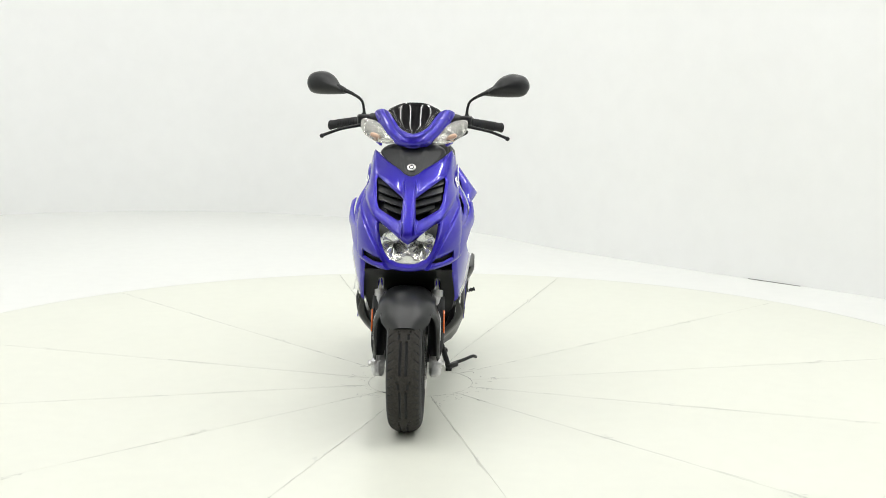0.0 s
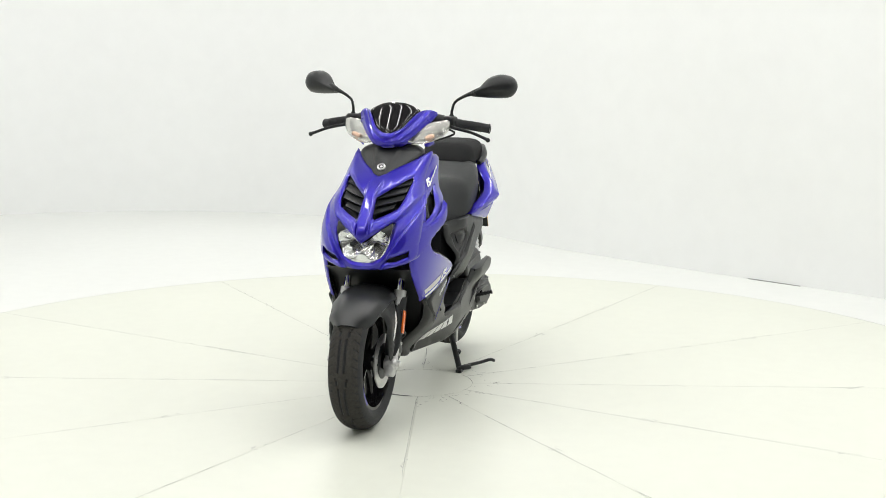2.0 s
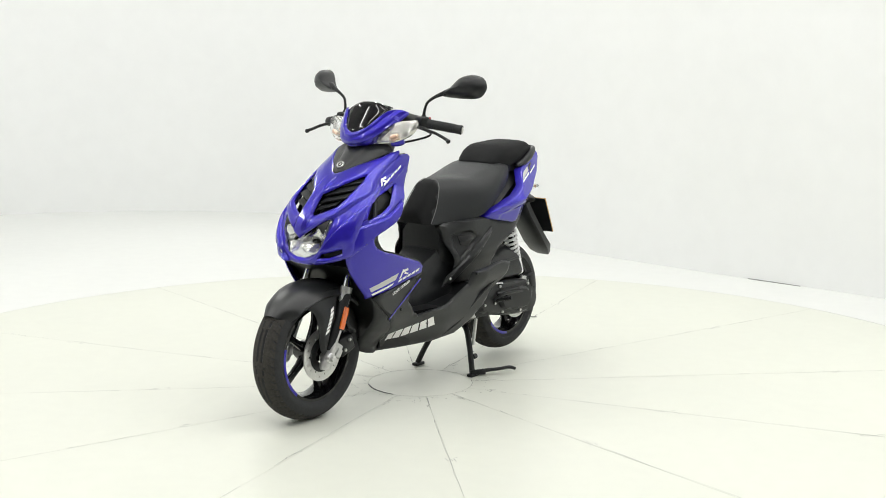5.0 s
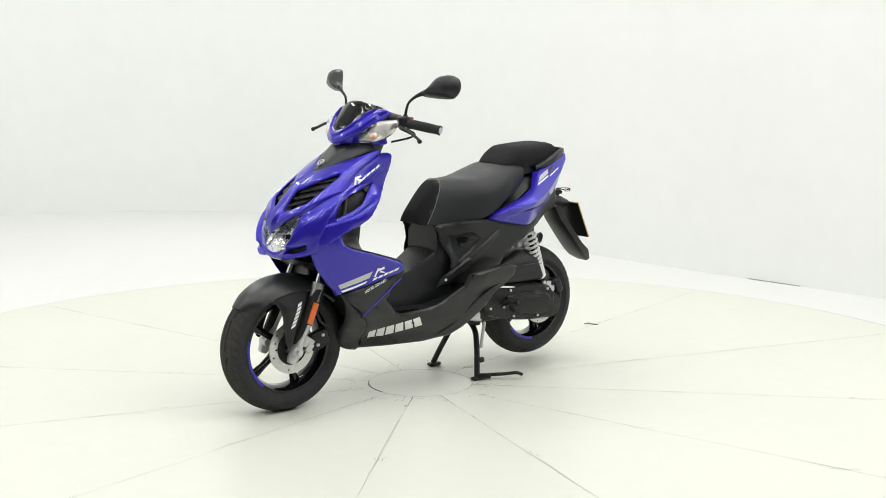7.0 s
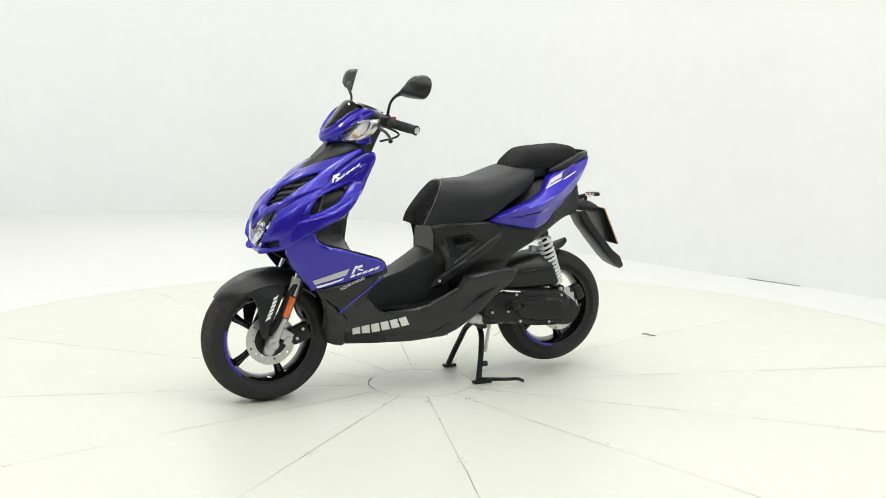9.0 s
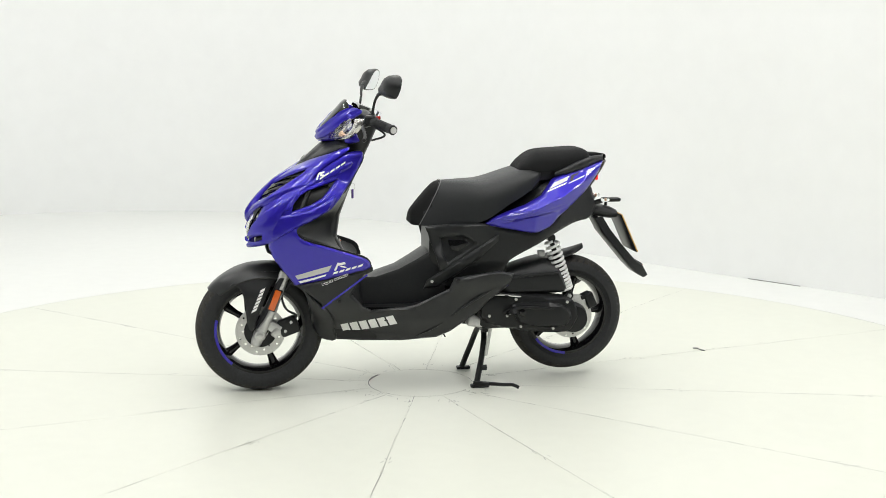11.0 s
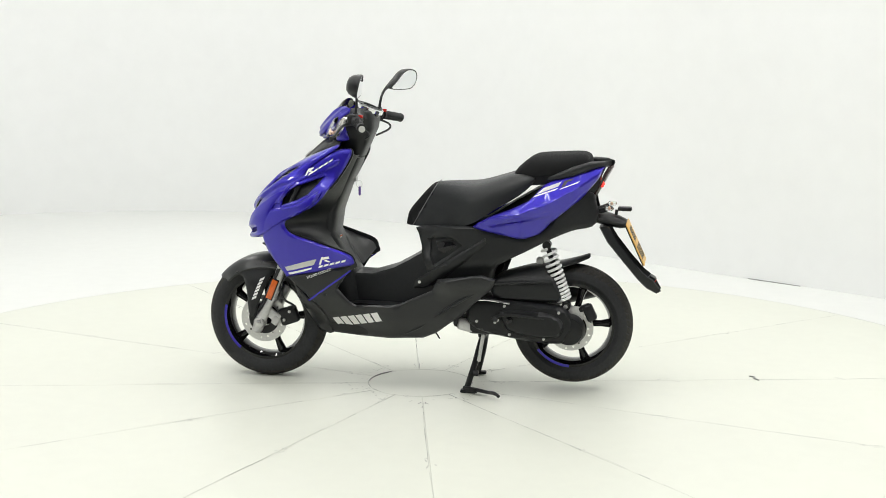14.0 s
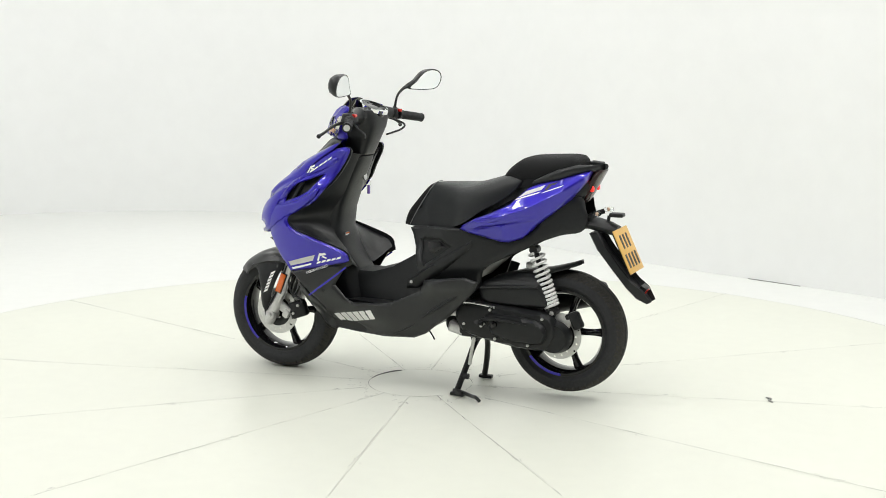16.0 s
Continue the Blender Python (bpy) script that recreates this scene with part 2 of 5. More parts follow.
# ---- the studio ----
def studio():
    plan = spline([(2.46, 1.68), (1.56, 2.60), (0.88, 3.36), (0.38, 4.06), (-0.63, 4.85), (-1.85, 5.20), (-3.24, 4.94), (-4.9, 3.8), (-5.8, 1.0), (-5.6, -4.0),
                   (-3.6, -7.4), (0.0, -8.0), (3.6, -7.4), (4.9, -4.0), (4.5, -1.0), (3.4, 0.6)], 8, True)
    top = 4.3
    bm = bmesh.new()
    n = len(plan)
    mid = sum(plan) / n
    rows = []
    for off, z in ((0, -0.02), (0, top), (0.15, top), (0.15, -0.02)):
        rows.append([bm.verts.new((*(q + (q - mid) / np.linalg.norm(q - mid) * off), z)) for q in plan])
    # unseen stretch behind the camera, added dark so that reflections there are dim
    dark = []
    for a, b in zip(rows, rows[1:] + rows[:1]):
        for i in range(n):
            f = bm.faces.new((a[i], a[(i + 1) % n], b[(i + 1) % n], b[i]))
            if plan[i][1] < -3.6:
                dark.append(f)
    back = bm.copy()
    bm.faces.index_update()
    keep = {f.index for f in dark}
    bmesh.ops.delete(back, geom=[f for k, f in enumerate(back.faces) if k not in keep], context="FACES")
    bmesh.ops.delete(bm, geom=dark, context="FACES")
    tagged(part("wall_curved", bm, WALLPAINT), "smooth white curved studio wall", "wall", kind="structure")
    tagged(part("open_side_backdrop", back, DARKWALL), "unseen dark wall standing in for the dim open side of the studio", "wall", kind="structure")
    bm = bmesh.new()
    bm.faces.new([bm.verts.new((*(q + (q - mid) * 0.02), top)) for q in plan])
    bm.faces.new([bm.verts.new((*(q + (q - mid) * 0.02), top + 0.1)) for q in plan])
    tagged(part("ceiling", bm, CEILPAINT), "plain grey studio ceiling", "ceiling", kind="structure")
    # fixed floor ring round the turntable
    bm = bmesh.new()
    m = 160
    seam = [bm.verts.new((2.4532 * math.cos(2 * math.pi * i / m), 2.4532 * math.sin(2 * math.pi * i / m), 0.0)) for i in range(m)]
    well = [bm.verts.new((2.4532 * math.cos(2 * math.pi * i / m), 2.4532 * math.sin(2 * math.pi * i / m), -0.05)) for i in range(m)]
    far = [bm.verts.new((9.5 * math.cos(2 * math.pi * i / m), 9.5 * math.sin(2 * math.pi * i / m), 0.0)) for i in range(m)]
    for i in range(m):
        j = (i + 1) % m
        bm.faces.new((seam[i], far[i], far[j], seam[j]))
        bm.faces.new((seam[i], seam[j], well[j], well[i]))
    bm.faces.new(well)
    tagged(part("floor", bm, BANDPAINT), "glossy white painted studio floor round the turntable", "floor", kind="structure")
    # thin dark tube painting the shadow where part of the wall meets the floor
    strip = [q for q in plan if 1.84 < q[0] < 2.20 and q[1] > 1.5]
    if len(strip) > 1:
        tagged(part("wall_foot_shade", tube([(q[0] - 0.006, q[1] - 0.006, 0.002) for q in strip], 0.0024, 6), SEAM), "dark line drawn as the shade in the joint at the foot of the white wall", "joint", kind="structure")
    lamp = tagged(new("ceiling_lamp"), "long white ceiling lamp with a glowing diffuser", "lamp", group="ceiling lamps")
    part("housing", box((-0.09, -1.0, -0.05), (0.09, 1.0, 0.12), 0.01), WHITE, lamp)
    part("diffuser", box((-0.055, -0.96, -0.06), (0.055, 0.96, -0.052), 0.0), TUBE, lamp)
    for i, (lx, ly) in enumerate(LAMPS):
        if i:
            copy_thing(lamp, pose(lx, ly, 4.18))
    lamp.matrix_basis = pose(*LAMPS[0], 4.18)
    strip = tagged(new("strip_lamp"), "slim white fluorescent strip lamp on the ceiling", "lamp", group="strip lamps over the turntable")
    part("housing", box((-0.05, -1.36, -0.05), (0.05, 1.36, 0.12), 0.01), WHITE, strip)
    part("diffuser", box((-0.032, -1.3, -0.06), (0.032, 1.3, -0.052), 0.0), TUBE, strip)
    for lx, ly in STRIPS[1:]:
        copy_thing(strip, pose(lx, ly, 4.18))
    strip.matrix_basis = pose(*STRIPS[0], 4.18)


studio()


# ---- the turntable: twelve wedges and a hub plate ----
RADIUS, HUB = 2.45, 0.205


def wedge_mesh():
    bm = bmesh.new()
    k, gap = 12, 0.0003
    ring = []
    for z in (-0.03, -0.0005, 0.0):
        inset = 0.0004 if z == 0.0 else 0.0
        row = []
        for r, steps in ((HUB + gap + inset, range(k + 1)), (RADIUS - inset, range(k, -1, -1))):
            for i in steps:
                half = radians(15) - (gap + inset) / r
                a = -half + 2 * half * i / k
                row.append(bm.verts.new((r * math.cos(a), r * math.sin(a), z)))
        ring.append(row)
    n = len(ring[0])
    for a, b in zip(ring, ring[1:]):
        for i in range(n):
            bm.faces.new((a[i], a[(i + 1) % n], b[(i + 1) % n], b[i]))
    top = ring[-1]
    for i in range(k):
        bm.faces.new((top[i], top[n - 1 - i], top[n - 2 - i], top[i + 1]))
    return bm


def turntable():
    base = tagged(new("turntable"), "round off-white painted turntable of twelve wedges with cracked joints", "turntable", kind="structure")
    first = part("wedge", wedge_mesh(), FLOORPAINT, base, smooth=False)
    for i in range(12):
        ob = first if i == 0 else new("wedge", first.data)
        ob.parent = base
        ob.matrix_basis = pose(0, 0, 0, 0, 0, 9.3 + 15 + 30 * i)
    part("hub_plate", lathe([(0.0001, -0.03), (HUB, -0.03), (HUB, -0.001), (HUB - 0.001, 0.0), (0.0001, 0.0)], 72), FLOORPAINT, base, smooth=False)
    for ob in base.children:
        if ob.name.startswith("hub_plate"):
            ob.matrix_basis = Matrix.Rotation(radians(90), 4, "X")
    rng = random.Random(4)
    # broken paint along the joints: uneven dark hairlines
    bm = bmesh.new()

    def hair(p, q, w):
        p, q = Vector(p), Vector(q)
        s = (q - p).cross(Vector((0, 0, 1))).normalized() * w
        bm.faces.new([bm.verts.new(c) for c in (p - s, q - s, q + s, p + s)])

    for i in range(12):
        a = radians(9.3 + 30 * i)
        d, s = Vector((math.cos(a), math.sin(a), 0)), Vector((-math.sin(a), math.cos(a), 0))
        r = HUB
        side = 0
        while r < RADIUS - 0.05:
            step = rng.uniform(0.02, 0.09)
            nxt = max(-0.005, min(0.005, side + rng.uniform(-0.003, 0.003)))
            if rng.random() < 0.85:
                hair(d * r + s * side + Vector((0, 0, 0.0012)), d * (r + step) + s * nxt + Vector((0, 0, 0.0012)), rng.choice((0.0003, 0.0005, 0.0006, 0.0012)))
            side, r = nxt, r + step
        for r0 in (0.30, 0.98, 1.68):
            for _ in range(4):
                u, v = rng.uniform(-0.045, 0.045), rng.uniform(-0.02, 0.02)
                c = d * (r0 + u) + s * v + Vector((0, 0, 0.0014))
                hair(c, c + d * rng.uniform(0.006, 0.03) + s * rng.uniform(-0.012, 0.012), 0.0011)
    for i in range(40):
        a0, a1 = i * math.tau / 40, (i + 1) * math.tau / 40
        if rng.random() < 0.75:
            hair((HUB * math.cos(a0), HUB * math.sin(a0), 0.0012), (HUB * math.cos(a1), HUB * math.sin(a1), 0.0012), rng.choice((0.0004, 0.0006, 0.0010)))
    for _ in range(50):
        a, r = rng.uniform(0, math.tau), rng.uniform(0.2, 0.3)
        c = Vector((r * math.cos(a), r * math.sin(a), 0.0014))
        hair(c, c + Vector((rng.uniform(-0.02, 0.02), rng.uniform(-0.02, 0.02), 0)), 0.0008)
    tagged(part("cracks", bm, SEAM, base, "dark hairline cracks in the paint", smooth=False), kind="stuff")
    # a curved dark scrape on the hub edge and a chip further out
    part("scrape", tube([(HUB * math.cos(radians(a)), HUB * math.sin(radians(a)), 0.0015) for a in (3, -9, -22, -35, -47)], [0.0010, 0.0016, 0.0022, 0.0030, 0.0018], 6), PIPING, base, "curved dark scrape")
    part("chip", tube([(-1.335, -0.205, 0.002), (-1.318, -0.225, 0.004), (-1.325, -0.25, 0.003), (-1.305, -0.262, 0.002)], 0.003, 6), SEAM, base, "dark chipped spot")
    return base


TABLE = turntable()

# ---- the scooter ----
SCOOTER = tagged(new("motor_scooter"), "glossy blue and black sporty motor scooter on its centre stand", "scooter")


def smooth01(t):
    t = min(1.0, max(0.0, t))
    return t * t * (3 - 2 * t)


# -- hull of the front fairing: plan ellipse at each height
ZS = (0.36, 0.44, 0.53, 0.58, 0.615, 0.66, 0.71, 0.76, 0.79, 0.815, 0.857, 0.89, 0.915, 0.96)
NOSE = (0.62, 0.64, 0.655, 0.662, 0.666, 0.660, 0.640, 0.600, 0.569, 0.542, 0.484, 0.426, 0.372, 0.29)
HALF = (0.160, 0.190, 0.207, 0.215, 0.218, 0.217, 0.212, 0.203, 0.190, 0.170, 0.160, 0.156, 0.152, 0.142)
REAR = 0.24
ZFINE = np.linspace(0.30, 1.02, 361)
BLUR = np.exp(-(np.arange(-30, 31) * 0.002 / 0.014) ** 2)
NOSE_FINE, HALF_FINE = (np.convolve(np.pad(np.interp(ZFINE, ZS, q), 30, mode="edge"), BLUR / BLUR.sum(), mode="valid") for q in (NOSE, HALF))


def hull_x(y, z, out=0.0):
    n, w = lerp(z, ZFINE, NOSE_FINE) + out, lerp(z, ZFINE, HALF_FINE) + out
    return REAR + (n - REAR) * max(0.0, 1 - min(1, abs(y) / w) ** 3.0) ** (1 / 3.0)


def hull_y(x, z, out=0.0):
    n, w = lerp(z, ZFINE, NOSE_FINE) + out, lerp(z, ZFINE, HALF_FINE) + out
    return w * max(0.0, 1 - max(0.0, min(1, (x - REAR) / (n - REAR))) ** 3.0) ** (1 / 3.0)


# creases of the nose, half of it: the foot of the vent panel and the top of the cheek blade
VENT_FOOT = np.array(spline([(0.070, 0.700), (0.100, 0.726), (0.124, 0.748), (0.148, 0.786), (0.170, 0.826), (0.190, 0.865)], 4))
BLADE_TOP = np.array(spline([(0.060, 0.566), (0.076, 0.584), (0.094, 0.622), (0.120, 0.668), (0.150, 0.722), (0.176, 0.778), (0.200, 0.83)], 4))
BLADE_FOLD = np.array(spline([(0.094, 0.585), (0.125, 0.628), (0.155, 0.666), (0.195, 0.712)], 4))


def tier(y, z):
    # the vent panel and the cheek blades stand proud of a sunken band between them
    u = abs(y)
    upper = smooth01(line_side(VENT_FOOT, u, z) / 0.011 + 0.5)
    blade = smooth01(-line_side(BLADE_TOP, u, z) / 0.011 + 0.5)
    fold = max(0.0, -line_side(BLADE_FOLD, u, z))
    spine = 0.011 * smooth01((0.030 - u) / 0.012) * smooth01((0.855 - z) / 0.03) * smooth01((z - 0.66) / 0.04)
    return 0.019 * upper + 0.019 * blade - 0.30 * min(fold, 0.03) * blade - 0.008 + spine


def front_fairing():
    vents = [[(s * u, v) for u, v in ((0.022, 0.800), (0.065, 0.830), (0.108, 0.858), (0.117, 0.861), (0.121, 0.852), (0.113, 0.79), (0.103, 0.766), (0.065, 0.746), (0.034, 0.731), (0.026, 0.736))] for s in (1, -1)]
    mouth = [(0.0, 0.655), (0.05, 0.692), (0.096, 0.724), (0.101, 0.716), (0.098, 0.690), (0.091, 0.658), (0.081, 0.630), (0.064, 0.605), (0.036, 0.589), (0, 0.584)]
    inlets = [[(s * u, v) for u, v in ((0.082, 0.592), (0.094, 0.606), (0.125, 0.616), (0.153, 0.625), (0.150, 0.609), (0.118, 0.595))] for s in (1, -1)]
    creases = []
    for s in (1, -1):
        for line in (VENT_FOOT, BLADE_TOP):
            creases += [offset_line(line, d) * np.array((s, 1)) for d in (-0.0055, -0.0028, 0, 0.0028, 0.0055)]
        creases.append(BLADE_FOLD * np.array((s, 1)))
        creases += [np.array([(s * u, 0.862), (s * u, 0.66)]) for u in (0.018, 0.024, 0.030)]
    fairing = part("front_fairing", panel(
        [(0, 0.866), (0.05, 0.893), (0.105, 0.921), (0.139, 0.944), (0.145, 0.918), (0.145, 0.89), (0.150, 0.84), (0.174, 0.775), (0.180, 0.71), (0.179, 0.65), (0.172, 0.600), (0.110, 0.575), (0.055, 0.566), (0, 0.560),
         (-0.055, 0.566), (-0.110, 0.575), (-0.172, 0.600), (-0.179, 0.65), (-0.180, 0.71), (-0.174, 0.775), (-0.150, 0.84), (-0.145, 0.89), (-0.145, 0.918), (-0.139, 0.944), (-0.105, 0.921), (-0.05, 0.893)],
        lambda y, z: (hull_x(y, z, 0.006) + tier(y, z), y, z), (-1, 0, 0),
        holes=vents + [mouth + [(-u, v) for u, v in mouth[-2:0:-1]]] + inlets,
        cell=0.0065, roll=0.007, round_n=2, hole_n=1, lines=creases, chamfer=(0.0095, 0.011)), BLUE, SCOOTER, "glossy blue nose panel with twin vents")
    # vents: dark trays with angled slats
    for s in (1, -1):
        part("vent_tray", panel([(s * u, v) for u, v in ((0.012, 0.812), (0.12, 0.878), (0.132, 0.855), (0.108, 0.752), (0.020, 0.718))],
                                lambda y, z: (hull_x(y, z) - 0.045, y, z), (-1, 0, 0), cell=0.02, roll=0.003), SOFTBLACK, fairing)
        for i in range(4):
            z0 = 0.752 + 0.024 * i
            y0, y1 = 0.022, lerp(z0, (0.74, 0.762, 0.87), (0.065, 0.106, 0.122))
            rings = []
            for k in range(6):
                y = y0 + (y1 - y0) * k / 5
                z = z0 + 0.020 * k / 5 - 0.004
                x = hull_x(y, z) - 0.004
                rings.append([(x - 0.036, s * y, z + 0.018), (x - 0.036, s * y, z + 0.014), (x, s * y, z - 0.003), (x + 0.002, s * y, z + 0.001)])
            part("vent_slat", loft(rings), PLASTIC, fairing, smooth=False)
        part("inlet_backing", panel([(s * u, v) for u, v in ((0.076, 0.584), (0.090, 0.612), (0.160, 0.634), (0.156, 0.603), (0.118, 0.588))], lambda y, z: (hull_x(y, z, 0.006) - 0.020, y, z), (-1, 0, 0), cell=0.014, roll=0.003, round_n=1), SOFTBLACK, fairing)
    # side shells
    def side():
        return panel([(0.240, 0.912), (0.250, 0.930), (0.30, 0.924), (0.355, 0.900), (0.415, 0.862), (0.470, 0.815), (0.524, 0.76), (0.560, 0.71), (0.582, 0.66), (0.592, 0.62), (0.594, 0.585), (0.572, 0.530), (0.509, 0.450), (0.482, 0.436), (0.300, 0.478), (0.230, 0.494), (0.222, 0.512), (0.238, 0.534), (0.302, 0.557), (0.386, 0.584),
                      (0.465, 0.608), (0.492, 0.637), (0.480, 0.663), (0.427, 0.691), (0.368, 0.721), (0.314, 0.787), (0.264, 0.861)],
                     lambda x, z: (x, hull_y(x, z), z), (0, -1, 0),
                     holes=[[(0.508, 0.714), (0.503, 0.738), (0.464, 0.782), (0.398, 0.805), (0.342, 0.826), (0.362, 0.803), (0.398, 0.762), (0.443, 0.737)]], cell=0.009, roll=0.007, hole_n=1)
    a, b = both("side_fairing", side, BLUE, SCOOTER, "glossy blue leg shield side with a dark slot")
    for ob, s in ((a, 1), (b, -1)):
        bm = panel([(0.53, 0.70), (0.48, 0.80), (0.33, 0.845), (0.33, 0.80), (0.42, 0.71)], lambda x, z: (x, hull_y(x, z) - 0.03, z), (0, -1, 0), cell=0.02, roll=0.003)
        part("slot_backing", bm if s > 0 else flip(bm), SOFTBLACK, ob)
        bm = panel([(0.236, 0.906), (0.247, 0.931), (0.30, 0.922), (0.352, 0.898), (0.40, 0.86), (0.35, 0.78), (0.31, 0.782), (0.260, 0.858)], lambda x, z: (x, hull_y(x, z) - 0.014, z), (0, -1, 0), cell=0.014, roll=0.003, thick=0.008)
        part("lining", bm if s > 0 else flip(bm), PLASTIC, ob)
        part("slot_strut", tube([(0.472, s * (hull_y(0.472, 0.725) - 0.016), 0.722), (0.440, s * (hull_y(0.44, 0.80) - 0.016), 0.800)], 0.009, 8), PLASTIC, ob)
        # raised lips above and below the slot
        bm = panel([(0.588, 0.665), (0.565, 0.698), (0.50, 0.708), (0.44, 0.726), (0.39, 0.752), (0.352, 0.776), (0.346, 0.766), (0.376, 0.722), (0.43, 0.685), (0.50, 0.652), (0.56, 0.612), (0.590, 0.592), (0.596, 0.62)],
                   lambda x, z: (x, hull_y(x, z) + 0.006 + 0.012 * smooth01((0.52 - x) / 0.13) * smooth01((z - 0.66) / 0.05), z), (0, -1, 0), cell=0.009, roll=0.009, round_n=2)
        part("lower_wing", bm if s > 0 else flip(bm), BLUE, ob)
        bm = panel([(0.525, 0.752), (0.485, 0.795), (0.43, 0.832), (0.36, 0.866), (0.285, 0.895), (0.290, 0.870), (0.355, 0.836), (0.42, 0.812), (0.470, 0.785), (0.495, 0.752), (0.515, 0.722), (0.545, 0.716)],
                   lambda x, z: (x, hull_y(x, z) + 0.007, z), (0, -1, 0), cell=0.009, roll=0.008, round_n=2)
        part("upper_wing", bm if s > 0 else flip(bm), BLUE, ob)
        # stripe and lettering shapes
        for out, mat, name in (([(0.500, 0.474), (0.43, 0.496), (0.366, 0.514), (0.378, 0.490), (0.43, 0.475), (0.490, 0.459)], GREYDECAL, "silver_stripe"),
                               ([(0.487, 0.452), (0.43, 0.467), (0.385, 0.480), (0.390, 0.472), (0.43, 0.459), (0.480, 0.445)], DECAL, "white_stripe")):
            bm = panel(out, lambda x, z: (x, hull_y(x, z) + 0.0012, z), (0, -1, 0), cell=0.02, roll=0.0, thick=0.001, round_n=1)
            part(name, bm if s > 0 else flip(bm), mat, ob)
        marks = [((0.358, 0.492), (0.345, 0.524), (0.338, 0.524), (0.350, 0.492)), ((0.345, 0.520), (0.318, 0.527), (0.314, 0.518), (0.341, 0.512)), ((0.336, 0.508), (0.316, 0.503), (0.310, 0.506), (0.330, 0.513))]
        for k in range(5):
            x0 = 0.362 - 0.023 * k
            z0 = 0.478 + 0.0062 * k
            marks.append(((x0, z0), (x0 - 0.004, z0 + 0.009), (x0 - 0.021, z0 + 0.014), (x0 - 0.017, z0 + 0.005)))
        for mk in marks:
            bm = panel(mk, lambda x, z: (x, hull_y(x, z) + 0.0012, z), (0, -1, 0), cell=0.02, roll=0.0, thick=0.001, round_n=1)
            part("logo_bar", bm if s > 0 else flip(bm), DECAL, ob)
        badge = [((0.418, 0.826), (0.408, 0.852), (0.401, 0.855), (0.411, 0.829)), ((0.406, 0.852), (0.385, 0.860), (0.386, 0.853), (0.407, 0.845)), ((0.404, 0.842), (0.386, 0.838), (0.384, 0.844), (0.400, 0.849))]
        for k in range(5):
            x0, z0 = 0.404 - 0.020 * k, 0.828 + 0.0125 * k
            badge.append(((x0, z0), (x0 - 0.001, z0 + 0.0065), (x0 - 0.016, z0 + 0.0165), (x0 - 0.015, z0 + 0.010)))
        for mk in badge:
            bm = panel(mk, lambda x, z: (x, hull_y(x, z) + 0.0095, z), (0, -1, 0), cell=0.02, roll=0.0, thick=0.001, round_n=1)
            part("logo_bar", bm if s > 0 else flip(bm), DECAL, ob)
    # black pad behind the nose with a round badge
    pad = part("nose_pad", panel([(0, 0.862), (0.06, 0.891), (0.106, 0.924), (0.116, 0.938), (0.106, 0.952), (0.08, 0.964), (0.04, 0.972), (0, 0.974), (-0.04, 0.972), (-0.08, 0.964), (-0.106, 0.952), (-0.116, 0.938), (-0.106, 0.924), (-0.06, 0.891)],
                                 lambda y, z: (lerp(z, (0.855, 0.872, 0.950, 0.964, 0.974), (0.494, 0.474, 0.388, 0.362, 0.320)) - 4.3 * y * y - 0.008 * smooth01((abs(y) - 0.022 - 0.25 * (z - 0.872)) / 0.006), y, z), (-1, 0, 0), cell=0.008, roll=0.006, thick=0.03), PLASTIC, SCOOTER, "matt black pad above the nose")
    m = Matrix.Translation((0.451, 0, 0.895)) @ Matrix.Rotation(radians(-47), 4, "Y") @ Matrix.Rotation(radians(-90), 4, "Z")
    part("badge", moved(lathe([(0.0001, -0.004), (0.015, -0.004), (0.015, 0.003), (0.0125, 0.004), (0.012, 0.002), (0.0001, 0.002)], 28), m), STEEL, pad, "round silver badge")
    part("badge_ring", moved(lathe([(0.0055, 0.0015), (0.0090, 0.0015), (0.0090, 0.0030), (0.0055, 0.0030)], 24, closed=True), m), SOFTBLACK, pad)
    # shell under and behind the nose so that the mouth reads dark
    rings = []
    for z, x0, x1, w in ((0.56, 0.40, 0.60, 0.15), (0.50, 0.36, 0.50, 0.17), (0.40, 0.34, 0.44, 0.15), (0.28, 0.32, 0.36, 0.11), (0.22, 0.30, 0.335, 0.09)):
        rings.append([(x1, y, z) for y in np.linspace(-w, w, 9)] + [(x0, y, z) for y in np.linspace(w, -w, 9)])
    part("wheel_well", loft(rings), SOFTBLACK, SCOOTER)


